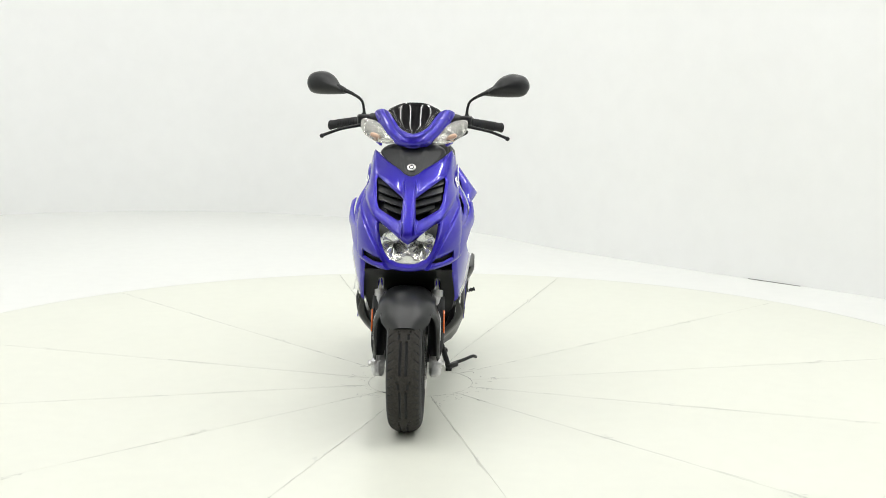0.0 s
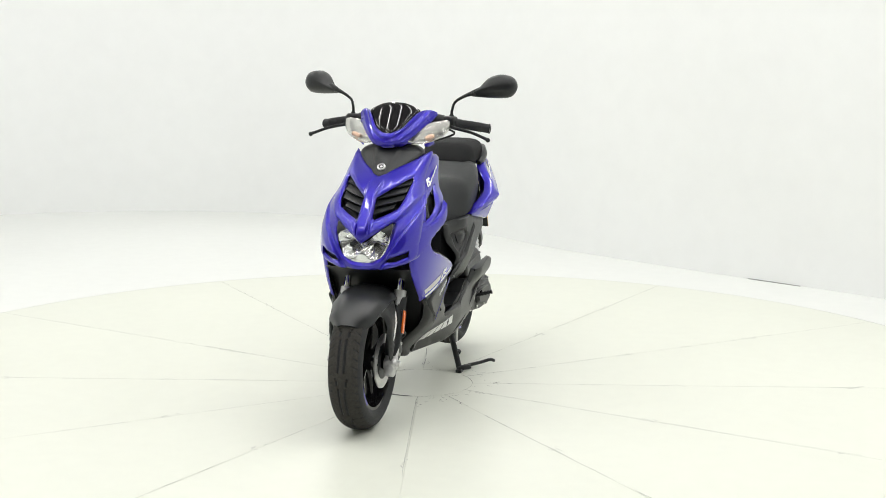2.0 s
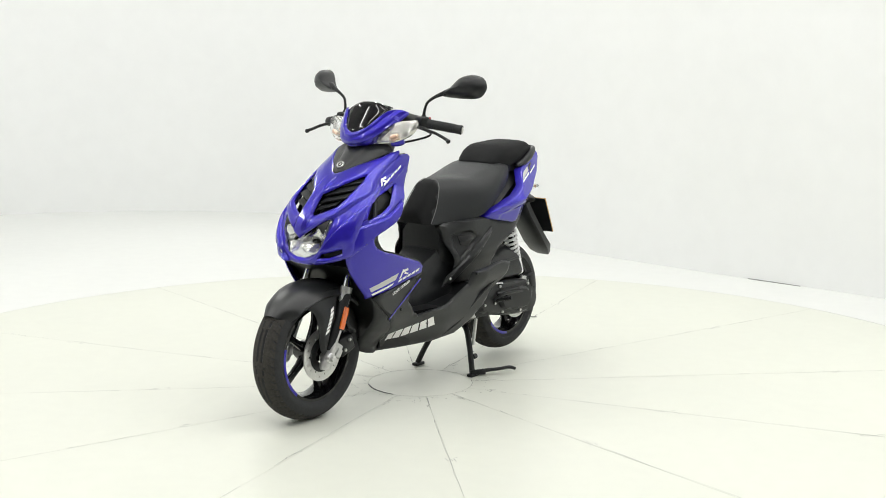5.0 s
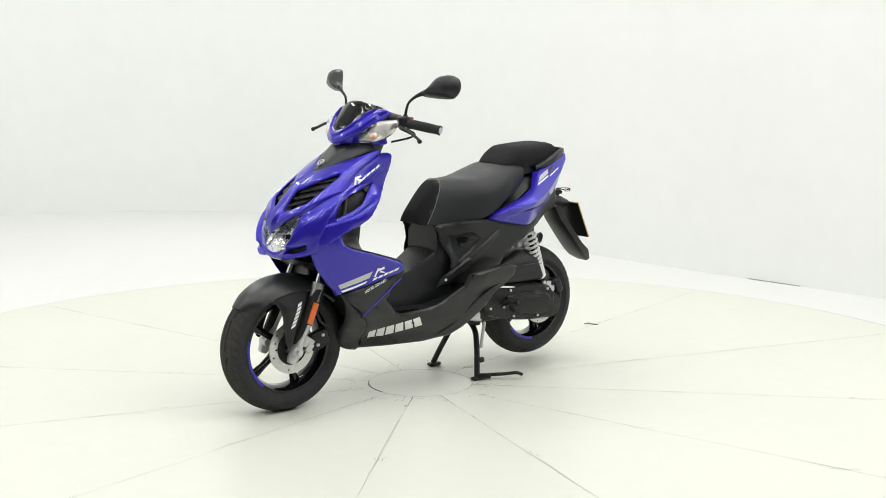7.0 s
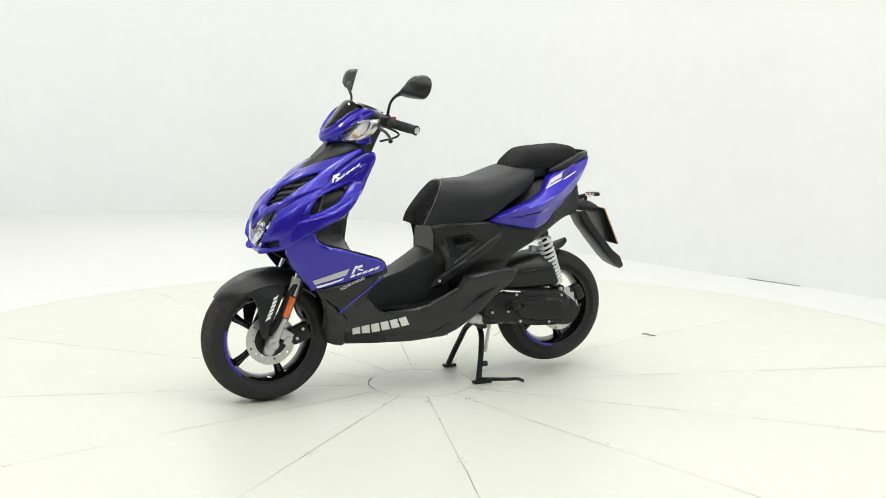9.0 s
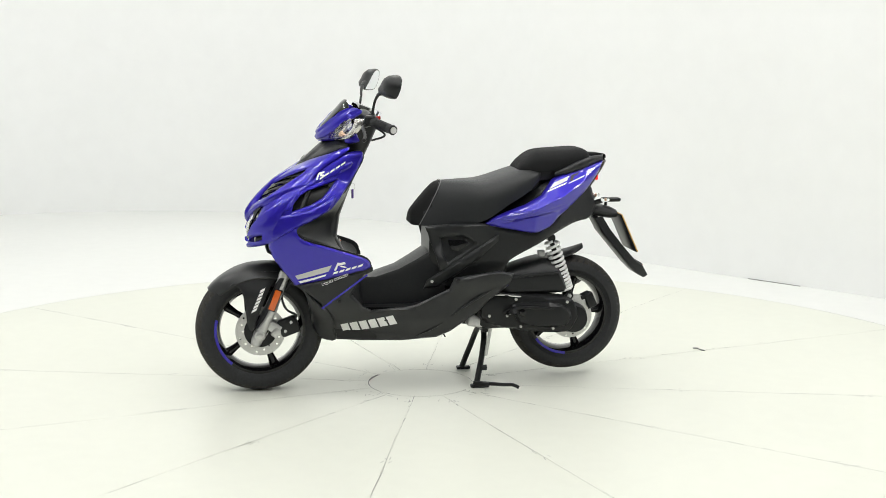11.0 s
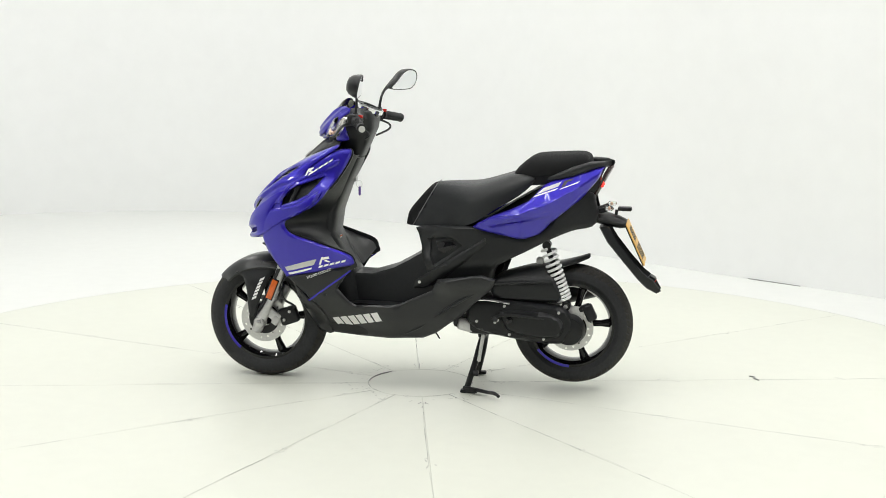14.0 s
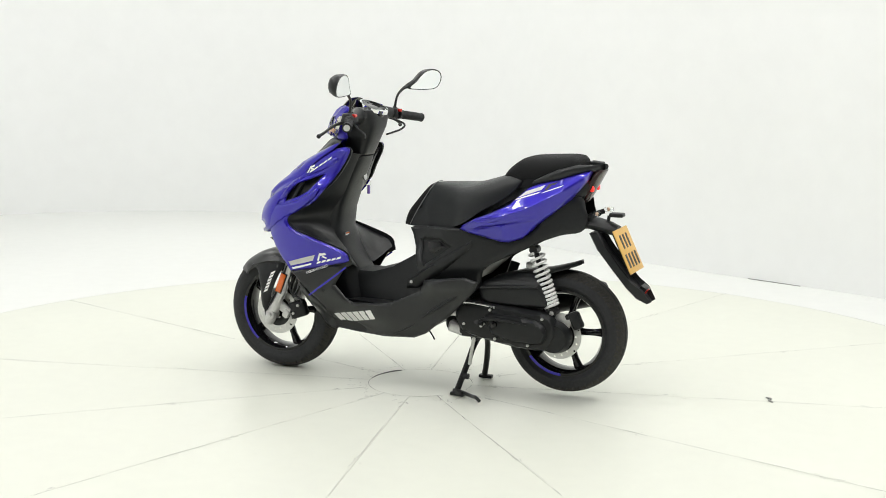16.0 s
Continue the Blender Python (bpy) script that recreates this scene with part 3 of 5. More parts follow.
def headlight():
    half = [(0.0, 0.652), (0.05, 0.689), (0.095, 0.721), (0.099, 0.714), (0.096, 0.690), (0.089, 0.659), (0.079, 0.632), (0.062, 0.607), (0.035, 0.592), (0, 0.587)]
    outline = half + [(-u, v) for u, v in half[-2:0:-1]]

    def bowl(y, z):
        dy, dz = abs(y) - 0.046, z - 0.652
        q = math.hypot(dy, dz)
        a = math.atan2(dz, dy)
        return (hull_x(y, z) - 0.046 + 0.034 * min(1.0, q / 0.050) ** 2 + 0.0026 * abs(math.sin(4.5 * a)) * min(1, q / 0.03), y, z)
    lamp = part("headlight", panel(outline, bowl, (-1, 0, 0), cell=0.005, roll=0.003), REFLECTOR, SCOOTER, "clear faceted headlight with twin reflectors")
    lens = part("lens", panel(outline, lambda y, z: (hull_x(y, z) + 0.004, y, z), (-1, 0, 0), cell=0.010, roll=0.005, thick=0.002), CLEAR, lamp)
    lens.visible_shadow = False
    for s in (1, -1):
        x = hull_x(0.045, 0.645) - 0.030
        m = Matrix.Translation((x, s * 0.043, 0.645)) @ Matrix.Rotation(radians(-90), 4, "Z")
        part("bulb", moved(lathe([(0.0001, -0.01), (0.008, -0.01), (0.008, 0.006), (0.005, 0.011), (0.0001, 0.012)], 14), m), GLOSSBLACK, lamp)
        part("corner_cap", panel([(s * u, v) for u, v in ((0.062, 0.698), (0.094, 0.7205), (0.0985, 0.713), (0.096, 0.690), (0.090, 0.674), (0.080, 0.690))], lambda y, z: (hull_x(y, z) + 0.0055, y, z), (-1, 0, 0), cell=0.01, roll=0.002, thick=0.002, round_n=2), PLASTIC, lamp)


front_fairing()
headlight()


# -- wheels
def wheel(name, cx, cy, cz, radius, width, rim_r, discs, parent):
    hub = new(name)
    hub.parent = parent
    hub.location = (cx, cy, cz)
    n, prof = 450, []
    for k in range(37):
        a = -math.pi * 0.5 + math.pi * k / 36
        prof.append((a, radius - 0.052 * (1 - math.cos(a) ** 0.75 if math.cos(a) > 0 else 1), width / 2 * math.sin(a)))
    rings = []
    for i in range(n):
        th = 2 * math.pi * i / n
        ring = [(rim_r - 0.004, -width * 0.36), (rim_r + 0.012, -width * 0.44)]
        for k, (a, r, y) in enumerate(prof):
            ph = (i / n * 9) % 1.0
            s = y / (width / 2)
            groove = 0.0
            if abs(abs(s) - (0.20 + 0.55 * max(0.0, ph - 0.72))) < 0.036 and 0.06 < ph < 0.95:
                groove = 0.005
            ph2 = (i / n * 50 + abs(s) * 1.6) % 1.0
            if 0.50 < abs(s) < 0.90 and ph2 < 0.12:
                groove = 0.004
            ring.append((r - groove, y))
        ring += [(rim_r + 0.012, width * 0.44), (rim_r - 0.004, width * 0.36)]
        rings.append([(r * math.cos(th), y, r * math.sin(th)) for r, y in ring])
    bm = loft(rings + [rings[0]], cap=False, closed=False)
    bmesh.ops.remove_doubles(bm, verts=bm.verts, dist=1e-6)
    tyre = part("tyre", bm, RUBBER, hub, "black scooter tyre with worn tread")
    tyre.data.materials.append(TREAD)
    for f in tyre.data.polygons:
        if abs(f.center.y) < width * 0.44 and math.hypot(f.center.x, f.center.z) > radius - 0.035:
            low = sum(1 for i in f.vertices if math.hypot(tyre.data.vertices[i].co.x, tyre.data.vertices[i].co.z) < lerp(abs(tyre.data.vertices[i].co.y), [q[2] for q in prof[18:]], [q[1] for q in prof[18:]]) - 0.002)
            f.material_index = 0 if low >= 2 else 1
    h = width * 0.40
    rim = part("rim", lathe([(rim_r + 0.006, -h), (rim_r + 0.006, -h + 0.006), (rim_r - 0.004, -h + 0.012), (rim_r - 0.010, -0.02), (rim_r - 0.010, 0.02), (rim_r - 0.004, h - 0.012), (rim_r + 0.006, h - 0.006),
                             (rim_r + 0.006, h), (rim_r - 0.006, h), (rim_r - 0.012, h - 0.012), (rim_r - 0.018, 0.022), (rim_r - 0.018, -0.022), (rim_r - 0.012, -h + 0.012), (rim_r - 0.006, -h)], 72, closed=True), GLOSSBLACK, hub, "gloss black five-spoke rim")
    part("hub_core", lathe([(0.0001, -0.045), (0.03, -0.045), (0.036, -0.03), (0.036, 0.03), (0.03, 0.045), (0.0001, 0.045)], 28), GLOSSBLACK, hub)
    for k in range(5):
        a = math.tau * k / 5 + radians(38)
        rings = []
        for r, w, t, dy in ((0.028, 0.017, 0.016, 0), (0.07, 0.013, 0.015, 0.004), (0.11, 0.0125, 0.013, 0.004), (rim_r - 0.013, 0.019, 0.014, 0)):
            rings.append([(r, dy + t * math.sin(b) * 1.2, w * math.cos(b)) for b in np.linspace(0, math.tau, 10, endpoint=False)])
        part("spoke", moved(loft(rings), Matrix.Rotation(a, 4, "Y")), GLOSSBLACK, hub)
    # blue pinstripe arc on the rim edge
    for s in (1, -1):
        arc = []
        for k in range(25):
            a = radians(38 + 50 * k / 24) if cx < 0 else radians(-15 + 65 * k / 24)
            a = -a
            arc.append([((rim_r + dr) * math.cos(a), s * (h + dy), (rim_r + dr) * math.sin(a)) for dr, dy in ((-0.005, 0.0004), (0.005, 0.0004), (0.005, 0.0014), (-0.005, 0.0014))])
        part("rim_stripe", loft(arc), BLUE, hub, "blue rim tape")
    for y in discs:
        disc(hub, y, 1.08 if cx > 0 else 1.0)
    return hub


def disc(hub, y, scale=1.0):
    bm = bmesh.new()
    outer, inner, n = 0.0875 * scale, 0.060, 60
    from mathutils.geometry import delaunay_2d_cdt
    loops = [[(outer * math.cos(t), outer * math.sin(t)) for t in np.linspace(0, math.tau, n, endpoint=False)], [(inner * math.cos(t), inner * math.sin(t)) for t in np.linspace(0, math.tau, 40, endpoint=False)]]
    for k in range(18):
        r, t = (0.066, 0.074, 0.081)[k % 3], math.tau * k / 18
        loops.append([(r * math.cos(t) + 0.0043 * math.cos(q), r * math.sin(t) + 0.0043 * math.sin(q)) for q in np.linspace(0, math.tau, 8, endpoint=False)])
    verts, edges = [], []
    for lp in loops:
        s = len(verts)
        verts += [Vector(p) for p in lp]
        edges += [(s + i, s + (i + 1) % len(lp)) for i in range(len(lp))]
    vs, _, fs, _, _, _ = delaunay_2d_cdt(verts, edges, [], 0, 1e-6)
    polys = [np.array(lp) for lp in loops]
    for side in (-0.002, 0.002):
        vv = [bm.verts.new((p[0], y + side, p[1])) for p in vs]
        for f in fs:
            c = sum((vs[i] for i in f), Vector((0, 0))) / 3
            if inside(c[0], c[1], polys[0]) and not any(inside(c[0], c[1], q) for q in polys[1:]):
                bm.faces.new([vv[i] for i in f])
    d = part("brake_disc", bm, STEEL, hub, "drilled steel brake disc", smooth=False)
    part("carrier", lathe([(0.030, y - 0.003), (0.062, y - 0.003), (0.062, y + 0.003), (0.030, y + 0.003)], 36, closed=True), SOFTBLACK, d)


wheel("front_wheel", 0.625, 0.0, 0.243, 0.243, 0.118, 0.168, (0.066,), SCOOTER)
wheel("rear_wheel", -0.592, -0.018, 0.261, 0.232, 0.128, 0.160, (0.093,), SCOOTER)


# -- fork, front mudguard
def fork():
    for s in (1, -1):
        leg = part("fork_leg", tube([(0.648, s * 0.098, 0.195), (0.640, s * 0.098, 0.215), (0.600, s * 0.098, 0.305), (0.575, s * 0.098, 0.345)], [0.014, 0.0215, 0.021, 0.020], 18), SILVER, SCOOTER, "cast aluminium fork leg")
        part("slider", tube([(0.585, s * 0.098, 0.33), (0.532, s * 0.098, 0.465)], 0.0205, 18), SILVER, leg)
        part("stanchion", tube([(0.54, s * 0.098, 0.45), (0.49, s * 0.098, 0.58)], 0.013, 14), CHROME, leg)
        part("dust_seal", tube([(0.536, s * 0.098, 0.455), (0.529, s * 0.098, 0.474)], 0.022, 18), STEEL, leg)
        part("axle_boss", moved(lathe([(0.0001, -0.022), (0.020, -0.022), (0.023, -0.016), (0.023, 0.016), (0.019, 0.022), (0.0001, 0.022)], 24), Matrix.Translation((0.630, s * 0.098, 0.236))), SILVER, leg)
        part("axle_bolt", moved(lathe([(0.0001, -0.006), (0.011, -0.006), (0.011, 0.004), (0.006, 0.006), (0.0001, 0.006)], 6), Matrix.Translation((0.630, s * 0.126, 0.236))), STEEL, leg)
        ref = part("side_reflector", moved(box((-0.040, -0.004, -0.012), (0.040, 0.004, 0.012), 0.003), Matrix.Translation((0.572, s * 0.124, 0.372)) @ Matrix.Rotation(radians(68), 4, "Y")), ORANGE, SCOOTER, "orange side reflector")
        part("reflector_base", moved(box((-0.044, -0.003, -0.015), (0.044, 0.003, 0.015), 0.002), Matrix.Translation((0.572, s * 0.119, 0.372)) @ Matrix.Rotation(radians(68), 4, "Y")), SOFTBLACK, ref)
    calp = part("brake_caliper", moved(box((-0.042, -0.018, -0.036), (0.034, 0.018, 0.032), 0.011, 3), Matrix.Translation((0.523, 0.076, 0.262)) @ Matrix.Rotation(radians(20), 4, "Y")), SOFTBLACK, SCOOTER, "black front brake caliper")
    part("caliper_bracket", moved(merge(box((-0.03, -0.006, -0.02), (0.045, 0.006, 0.02), 0.005), box((-0.034, -0.010, -0.030), (-0.006, 0.010, 0.006), 0.006)), Matrix.Translation((0.578, 0.090, 0.262)) @ Matrix.Rotation(radians(-35), 4, "Y")), SILVER, calp)
    for dx, dz in ((-0.012, 0.018), (0.010, -0.016)):
        part("caliper_bolt", moved(lathe([(0.0001, -0.004), (0.006, -0.004), (0.006, 0.004), (0.0001, 0.004)], 6), Matrix.Translation((0.523 + dx, 0.096, 0.262 + dz))), STEEL, calp)
    part("brake_hose", tube([(0.50, 0.085, 0.29), (0.492, 0.105, 0.31), (0.53, 0.11, 0.335), (0.545, 0.105, 0.39), (0.515, 0.10, 0.43), (0.49, 0.08, 0.52)], 0.0045, 8), RUBBER, SCOOTER, "black brake hose")

    def shield():
        rings = []
        for z in np.linspace(0.268, 0.455, 8):
            x = 0.648 - 0.487 * (z - 0.195) + 0.004
            w = lerp(z, (0.268, 0.30, 0.40, 0.455), (0.55, 0.95, 1.0, 1.0))
            rings.append([(x + q * math.cos(b), 0.098 + q * math.sin(b), z) for q, bs in ((0.030, np.linspace(-1.2 * w, 1.2 * w, 13)), (0.026, np.linspace(1.2 * w, -1.2 * w, 13))) for b in bs])
        return loft(rings)
    both("fork_shield", shield, PLASTIC, SCOOTER, "matt black fork guard")
    # mudguard: shell over the wheel
    rings = []
    cx, cz = 0.627, 0.243
    for k in range(25):
        a = radians(40 + 98 * k / 24)
        r = lerp(math.degrees(a), (40, 60, 90, 120, 138), (0.2505, 0.2505, 0.256, 0.270, 0.277))
        w = lerp(math.degrees(a), (40, 52, 75, 110, 138), (0.050, 0.080, 0.096, 0.097, 0.092))
        outer = [((r - 0.045 * abs(t) ** 3.2) * math.cos(a) + cx, w * t, (r - 0.045 * abs(t) ** 3.2) * math.sin(a) + cz) for t in np.linspace(-1, 1, 15)]
        inner = [((r - 0.007 - 0.045 * abs(t) ** 3.2) * math.cos(a) + cx, (w - 0.004) * t, (r - 0.007 - 0.045 * abs(t) ** 3.2) * math.sin(a) + cz) for t in np.linspace(1, -1, 15)]
        rings.append(outer + inner)
    guard = part("front_mudguard", loft(rings), SATIN, SCOOTER, "matt black front mudguard")

    def skirt():
        return panel([(0.735, 0.425), (0.69, 0.456), (0.62, 0.474), (0.562, 0.474), (0.560, 0.46), (0.592, 0.405), (0.632, 0.315), (0.648, 0.262), (0.664, 0.256), (0.676, 0.285), (0.682, 0.360), (0.70, 0.412)],
                     lambda x, z: (x, 0.088 + 0.026 * smooth01((0.47 - z) / 0.09) - 0.012 * smooth01((x - 0.66) / 0.06), z), (0, -1, 0), cell=0.012, roll=0.006)
    l, r = both("fork_cover", skirt, PLASTIC, guard)
    for ob, s in ((l, 1), (r, -1)):
        d = Vector((0.612 - 0.650, 0, 0.408 - 0.318))
        for k in range(6):
            p = Vector((0.6515, 0, 0.330)) + d * (k / 6 * 0.98)
            bar = [(p.x + 0.008, p.z - 0.005), (p.x - 0.010, p.z + 0.003), (p.x - 0.0148, p.z + 0.014), (p.x + 0.0035, p.z + 0.006)]
            bm = panel([(u, v) for u, v in bar], lambda x, z: (x, 0.088 + 0.026 * smooth01((0.47 - z) / 0.09) - 0.012 * smooth01((x - 0.66) / 0.06) + 0.0015, z), (0, -1, 0), cell=0.02, roll=0.0, thick=0.001, round_n=1)
            part("logo_bar", bm if s > 0 else flip(bm), DECAL, ob)


fork()


# -- handlebar, headset cowl, screen, signals, mirrors
def headset():
    ridge = np.array([(-0.004, 0.990), (0.030, 0.998), (0.060, 1.022), (0.084, 1.052), (0.112, 1.095)])
    flank = np.array([(-0.004, 0.970), (0.050, 0.984), (0.086, 1.012), (0.112, 1.045), (0.140, 1.085)])

    def cowl_x(y, z):
        u = abs(y)
        up = smooth01(line_side(ridge, u, z) / 0.008 + 0.5)
        low = smooth01(-line_side(flank, u, z) / 0.008 + 0.5)
        return 0.410 - 0.95 * (z - 0.97) * (0.55 + 2.0 * u) - 3.0 * y * y + 0.007 * up - 0.008 * low

    cowl = part("headset_cowl", panel(
        [(0, 0.962), (0.05, 0.972), (0.078, 0.990), (0.114, 1.026), (0.146, 1.070), (0.125, 1.088), (0.095, 1.083), (0.07, 1.055), (0.045, 1.025), (0, 1.008), (-0.045, 1.025), (-0.07, 1.055), (-0.095, 1.083), (-0.125, 1.088), (-0.146, 1.070), (-0.114, 1.026), (-0.078, 0.990), (-0.05, 0.972)],
        lambda y, z: (cowl_x(y, z), y, z), (-1, 0, 0), cell=0.007, roll=0.008,
        lines=[offset_line(q, d)[1:] * np.array((s, 1)) for q in (ridge, flank) for d in (-0.004, 0, 0.004) for s in (1, -1)]), BLUE, SCOOTER, "glossy blue headset cowl")
    part("chin", loft([[(x, y * w, z) for x, y in ((0.36, -1), (0.385, -0.5), (0.392, 0), (0.385, 0.5), (0.36, 1), (0.27, 1), (0.27, -1))] for z, w in ((0.990, 0.075), (0.972, 0.065), (0.962, 0.050), (0.957, 0.030))]), BLUE, cowl)
    for s in (1, -1):
        bm = panel([(0.300, 1.066), (0.270, 1.085), (0.252, 1.065), (0.278, 1.045), (0.258, 0.985), (0.255, 0.963), (0.300, 0.958), (0.305, 0.98), (0.288, 1.03)],
                   lambda x, z: (x, 0.115 + 0.35 * max(0, 0.345 - x) * smooth01((1.09 - z) / 0.05) * 0.9, z), (0, -1, 0), cell=0.010, roll=0.009)
        part("cowl_side", bm if s > 0 else flip(bm), BLUE, cowl)
    part("neck_cover", loft([[(x, y, z) for x, y in ((0.345 - d, -w), (0.352 - d, 0), (0.345 - d, w), (0.25, w), (0.25, -w))] for z, w, d in ((0.975, 0.055, 0.0), (0.95, 0.050, 0.01), (0.915, 0.044, 0.03))]), BLUE, cowl)
    screen = part("flyscreen", panel([(0, 1.008), (0.045, 1.025), (0.07, 1.055), (0.093, 1.083), (0.075, 1.097), (0.04, 1.111), (0, 1.114), (-0.04, 1.111), (-0.075, 1.097), (-0.093, 1.083), (-0.07, 1.055), (-0.045, 1.025)],
                                     lambda y, z: (0.394 - 0.89 * (z - 1.005) - 3.2 * y * y, y, z), (-1, 0, 0), cell=0.010, roll=0.004), GLOSSBLACK, SCOOTER, "gloss black tinted flyscreen")
    for s in (1, -1):
        lampo = [(s * u, v) for u, v in ((0.066, 0.986), (0.076, 0.970), (0.125, 0.972), (0.172, 0.994), (0.191, 1.020), (0.190, 1.050), (0.165, 1.051), (0.130, 1.042), (0.098, 1.014))]
        sx = lambda y, z, off=0.0: 0.352 - 0.42 * (abs(y) - 0.09) - 0.35 * (z - 0.98) + off
        sig = part("turn_signal", panel(lampo, lambda y, z: (sx(y, z, -0.022), y, z), (-1, 0, 0), cell=0.012, roll=0.008, thick=0.012), LAMPSHELL, SCOOTER, "clear front turn signal with amber bulb")
        lens = part("lens", panel(lampo, lambda y, z: (sx(y, z, 0.004), y, z), (-1, 0, 0), cell=0.010, roll=0.010, thick=0.003), FLUTED, sig)
        lens.visible_shadow = False
        part("bulb", moved(lathe([(0.0001, -0.020), (0.007, -0.016), (0.009, 0), (0.007, 0.014), (0.0001, 0.018)], 14), Matrix.Translation((sx(0.138, 0.995, -0.010), s * 0.138, 0.995)) @ Matrix.Rotation(radians(22 * s), 4, "X")), AMBER, sig)
    # black body of the headset, binnacle and neck
    rings = []
    for z, x0, x1, w in ((1.076, 0.195, 0.270, 0.060), (1.068, 0.182, 0.285, 0.082), (1.04, 0.172, 0.310, 0.092), (1.00, 0.176, 0.318, 0.078), (0.95, 0.198, 0.310, 0.064), (0.892, 0.226, 0.322, 0.062)):
        ring = []
        for a in np.linspace(0, math.tau, 28, endpoint=False):
            c, s_ = math.cos(a), math.sin(a)
            ring.append(((x0 + x1) / 2 + (x1 - x0) / 2 * math.copysign(abs(c) ** 0.55, c), w * math.copysign(abs(s_) ** 0.55, s_), z))
        rings.append(ring)
    body = part("headset_body", loft(rings), PLASTIC, SCOOTER, "matt black handlebar cover")
    part("dial", moved(lathe([(0.0001, -0.030), (0.046, -0.030), (0.053, 0.0), (0.053, 0.004), (0.0001, 0.007)], 36), Matrix.Translation((0.210, 0, 1.075)) @ Matrix.Rotation(radians(-22), 4, "Y") @ Matrix.Rotation(radians(90), 4, "X")), GLOSSBLACK, body, "dark instrument dial")
    part("dial_bezel", moved(lathe([(0.052, -0.004), (0.060, -0.004), (0.060, 0.010), (0.052, 0.012)], 40, closed=True), Matrix.Translation((0.210, 0, 1.075)) @ Matrix.Rotation(radians(-22), 4, "Y") @ Matrix.Rotation(radians(90), 4, "X")), CHROME, body)
    for s in (1, -1):
        bar = part("handlebar", tube([(0.245, s * 0.08, 1.050), (0.225, s * 0.15, 1.047), (0.200, s * 0.21, 1.038), (0.158, s * 0.310, 1.022)], 0.011, 12), SOFTBLACK, SCOOTER, "black handlebar end")
        part("bar_cover", loft([[(x + r * 0.9 * math.cos(a), s * y, z + r * math.sin(a)) for a in np.linspace(0, math.tau, 16, endpoint=False)] for x, y, z, r in ((0.236, 0.060, 1.046, 0.034), (0.232, 0.095, 1.049, 0.033), (0.224, 0.130, 1.049, 0.026), (0.217, 0.165, 1.047, 0.021))]), PLASTIC, bar)
        grip_path = [(0.204, s * 0.202, 1.039), (0.198, s * 0.217, 1.037), (0.178, s * 0.262, 1.030), (0.157, s * 0.311, 1.021), (0.155, s * 0.316, 1.020)]
        grip = part("grip", tube(grip_path, [0.021, 0.0165, 0.0165, 0.0165, 0.0185], 20), RUBBER, bar, "ribbed black rubber grip")
        d = Vector((-0.049, s * 0.114, -0.019)).normalized()
        for k in range(12):
            c = Vector((0.198, s * 0.217, 1.037)) + d * (0.007 * k)
            part("grip_rib", tube([tuple(c), tuple(c + d * 0.003)], 0.0175, 18), RUBBER, grip)
        e = Vector((0.155, s * 0.316, 1.020))
        part("bar_end", tube([tuple(e), tuple(e + d * 0.006)], 0.012, 16), STEEL, bar)
        sw = part("switch_pod", moved(box((-0.021, -0.030, -0.020), (0.021, 0.026, 0.020), 0.009, 3), Matrix.Translation((0.216, s * 0.182, 1.045)) @ Matrix.Rotation(radians(-14 * s), 4, "Z")), SOFTBLACK, bar)
        part("red_switch", moved(box((-0.010, -0.006, -0.006), (0.006, 0.010, 0.006), 0.002), Matrix.Translation((0.192, s * 0.19, 1.056))), RED, sw)
        lev = part("brake_lever", tube([(0.225, s * 0.18, 1.030), (0.250, s * 0.215, 1.024), (0.252, s * 0.27, 1.012), (0.255, s * 0.315, 0.996), (0.262, s * 0.336, 0.988)], [0.008, 0.0062, 0.0055, 0.0055, 0.0062], 10), SOFTBLACK, SCOOTER, "black brake lever with a ball end")
        part("lever_ball", moved(lathe([(0.0001, -0.009), (0.0062, -0.006), (0.0088, 0), (0.0062, 0.006), (0.0001, 0.009)], 12), Matrix.Translation((0.262, s * 0.337, 0.987))), SOFTBLACK, lev)
        part("cable", tube([(0.222, s * 0.14, 1.03), (0.175, s * 0.19, 1.005), (0.165, s * 0.16, 0.985), (0.20, s * 0.09, 0.965)], 0.004, 8), RUBBER, bar)
        # mirror
        stem = part("mirror", tube([(0.212, s * 0.188, 1.060), (0.208, s * 0.190, 1.090), (0.203, s * 0.200, 1.117), (0.198, s * 0.232, 1.138), (0.190, s * 0.262, 1.150)], [0.0065, 0.005, 0.005, 0.006, 0.009], 10), SOFTBLACK, SCOOTER, "black rear-view mirror on a bent stem")
        part("stem_boot", tube([(0.213, s * 0.188, 1.052), (0.211, s * 0.189, 1.070)], [0.012, 0.008], 12), RUBBER, stem)
        shape = spline([(-0.096, -0.036), (-0.060, -0.040), (0.0, -0.042), (0.046, -0.037), (0.067, -0.013), (0.067, 0.014), (0.048, 0.036), (0.004, 0.043), (-0.036, 0.028), (-0.070, -0.008), (-0.094, -0.026)], 4, True)
        m = Matrix.Translation((0.161 + 0.010 * s, s * 0.349, 1.178)) @ Matrix.Rotation(radians(16 * s - 8), 4, "Z") @ Matrix.Rotation(radians(-14), 4, "Y")
        rings = [[m @ Vector((dx, s * q[0] * k, q[1] * k)) for q in shape] for dx, k in ((-0.020, 0.95), (-0.021, 1.0), (-0.014, 1.02), (-0.003, 0.95), (0.012, 0.82), (0.024, 0.55), (0.028, 0.2))]
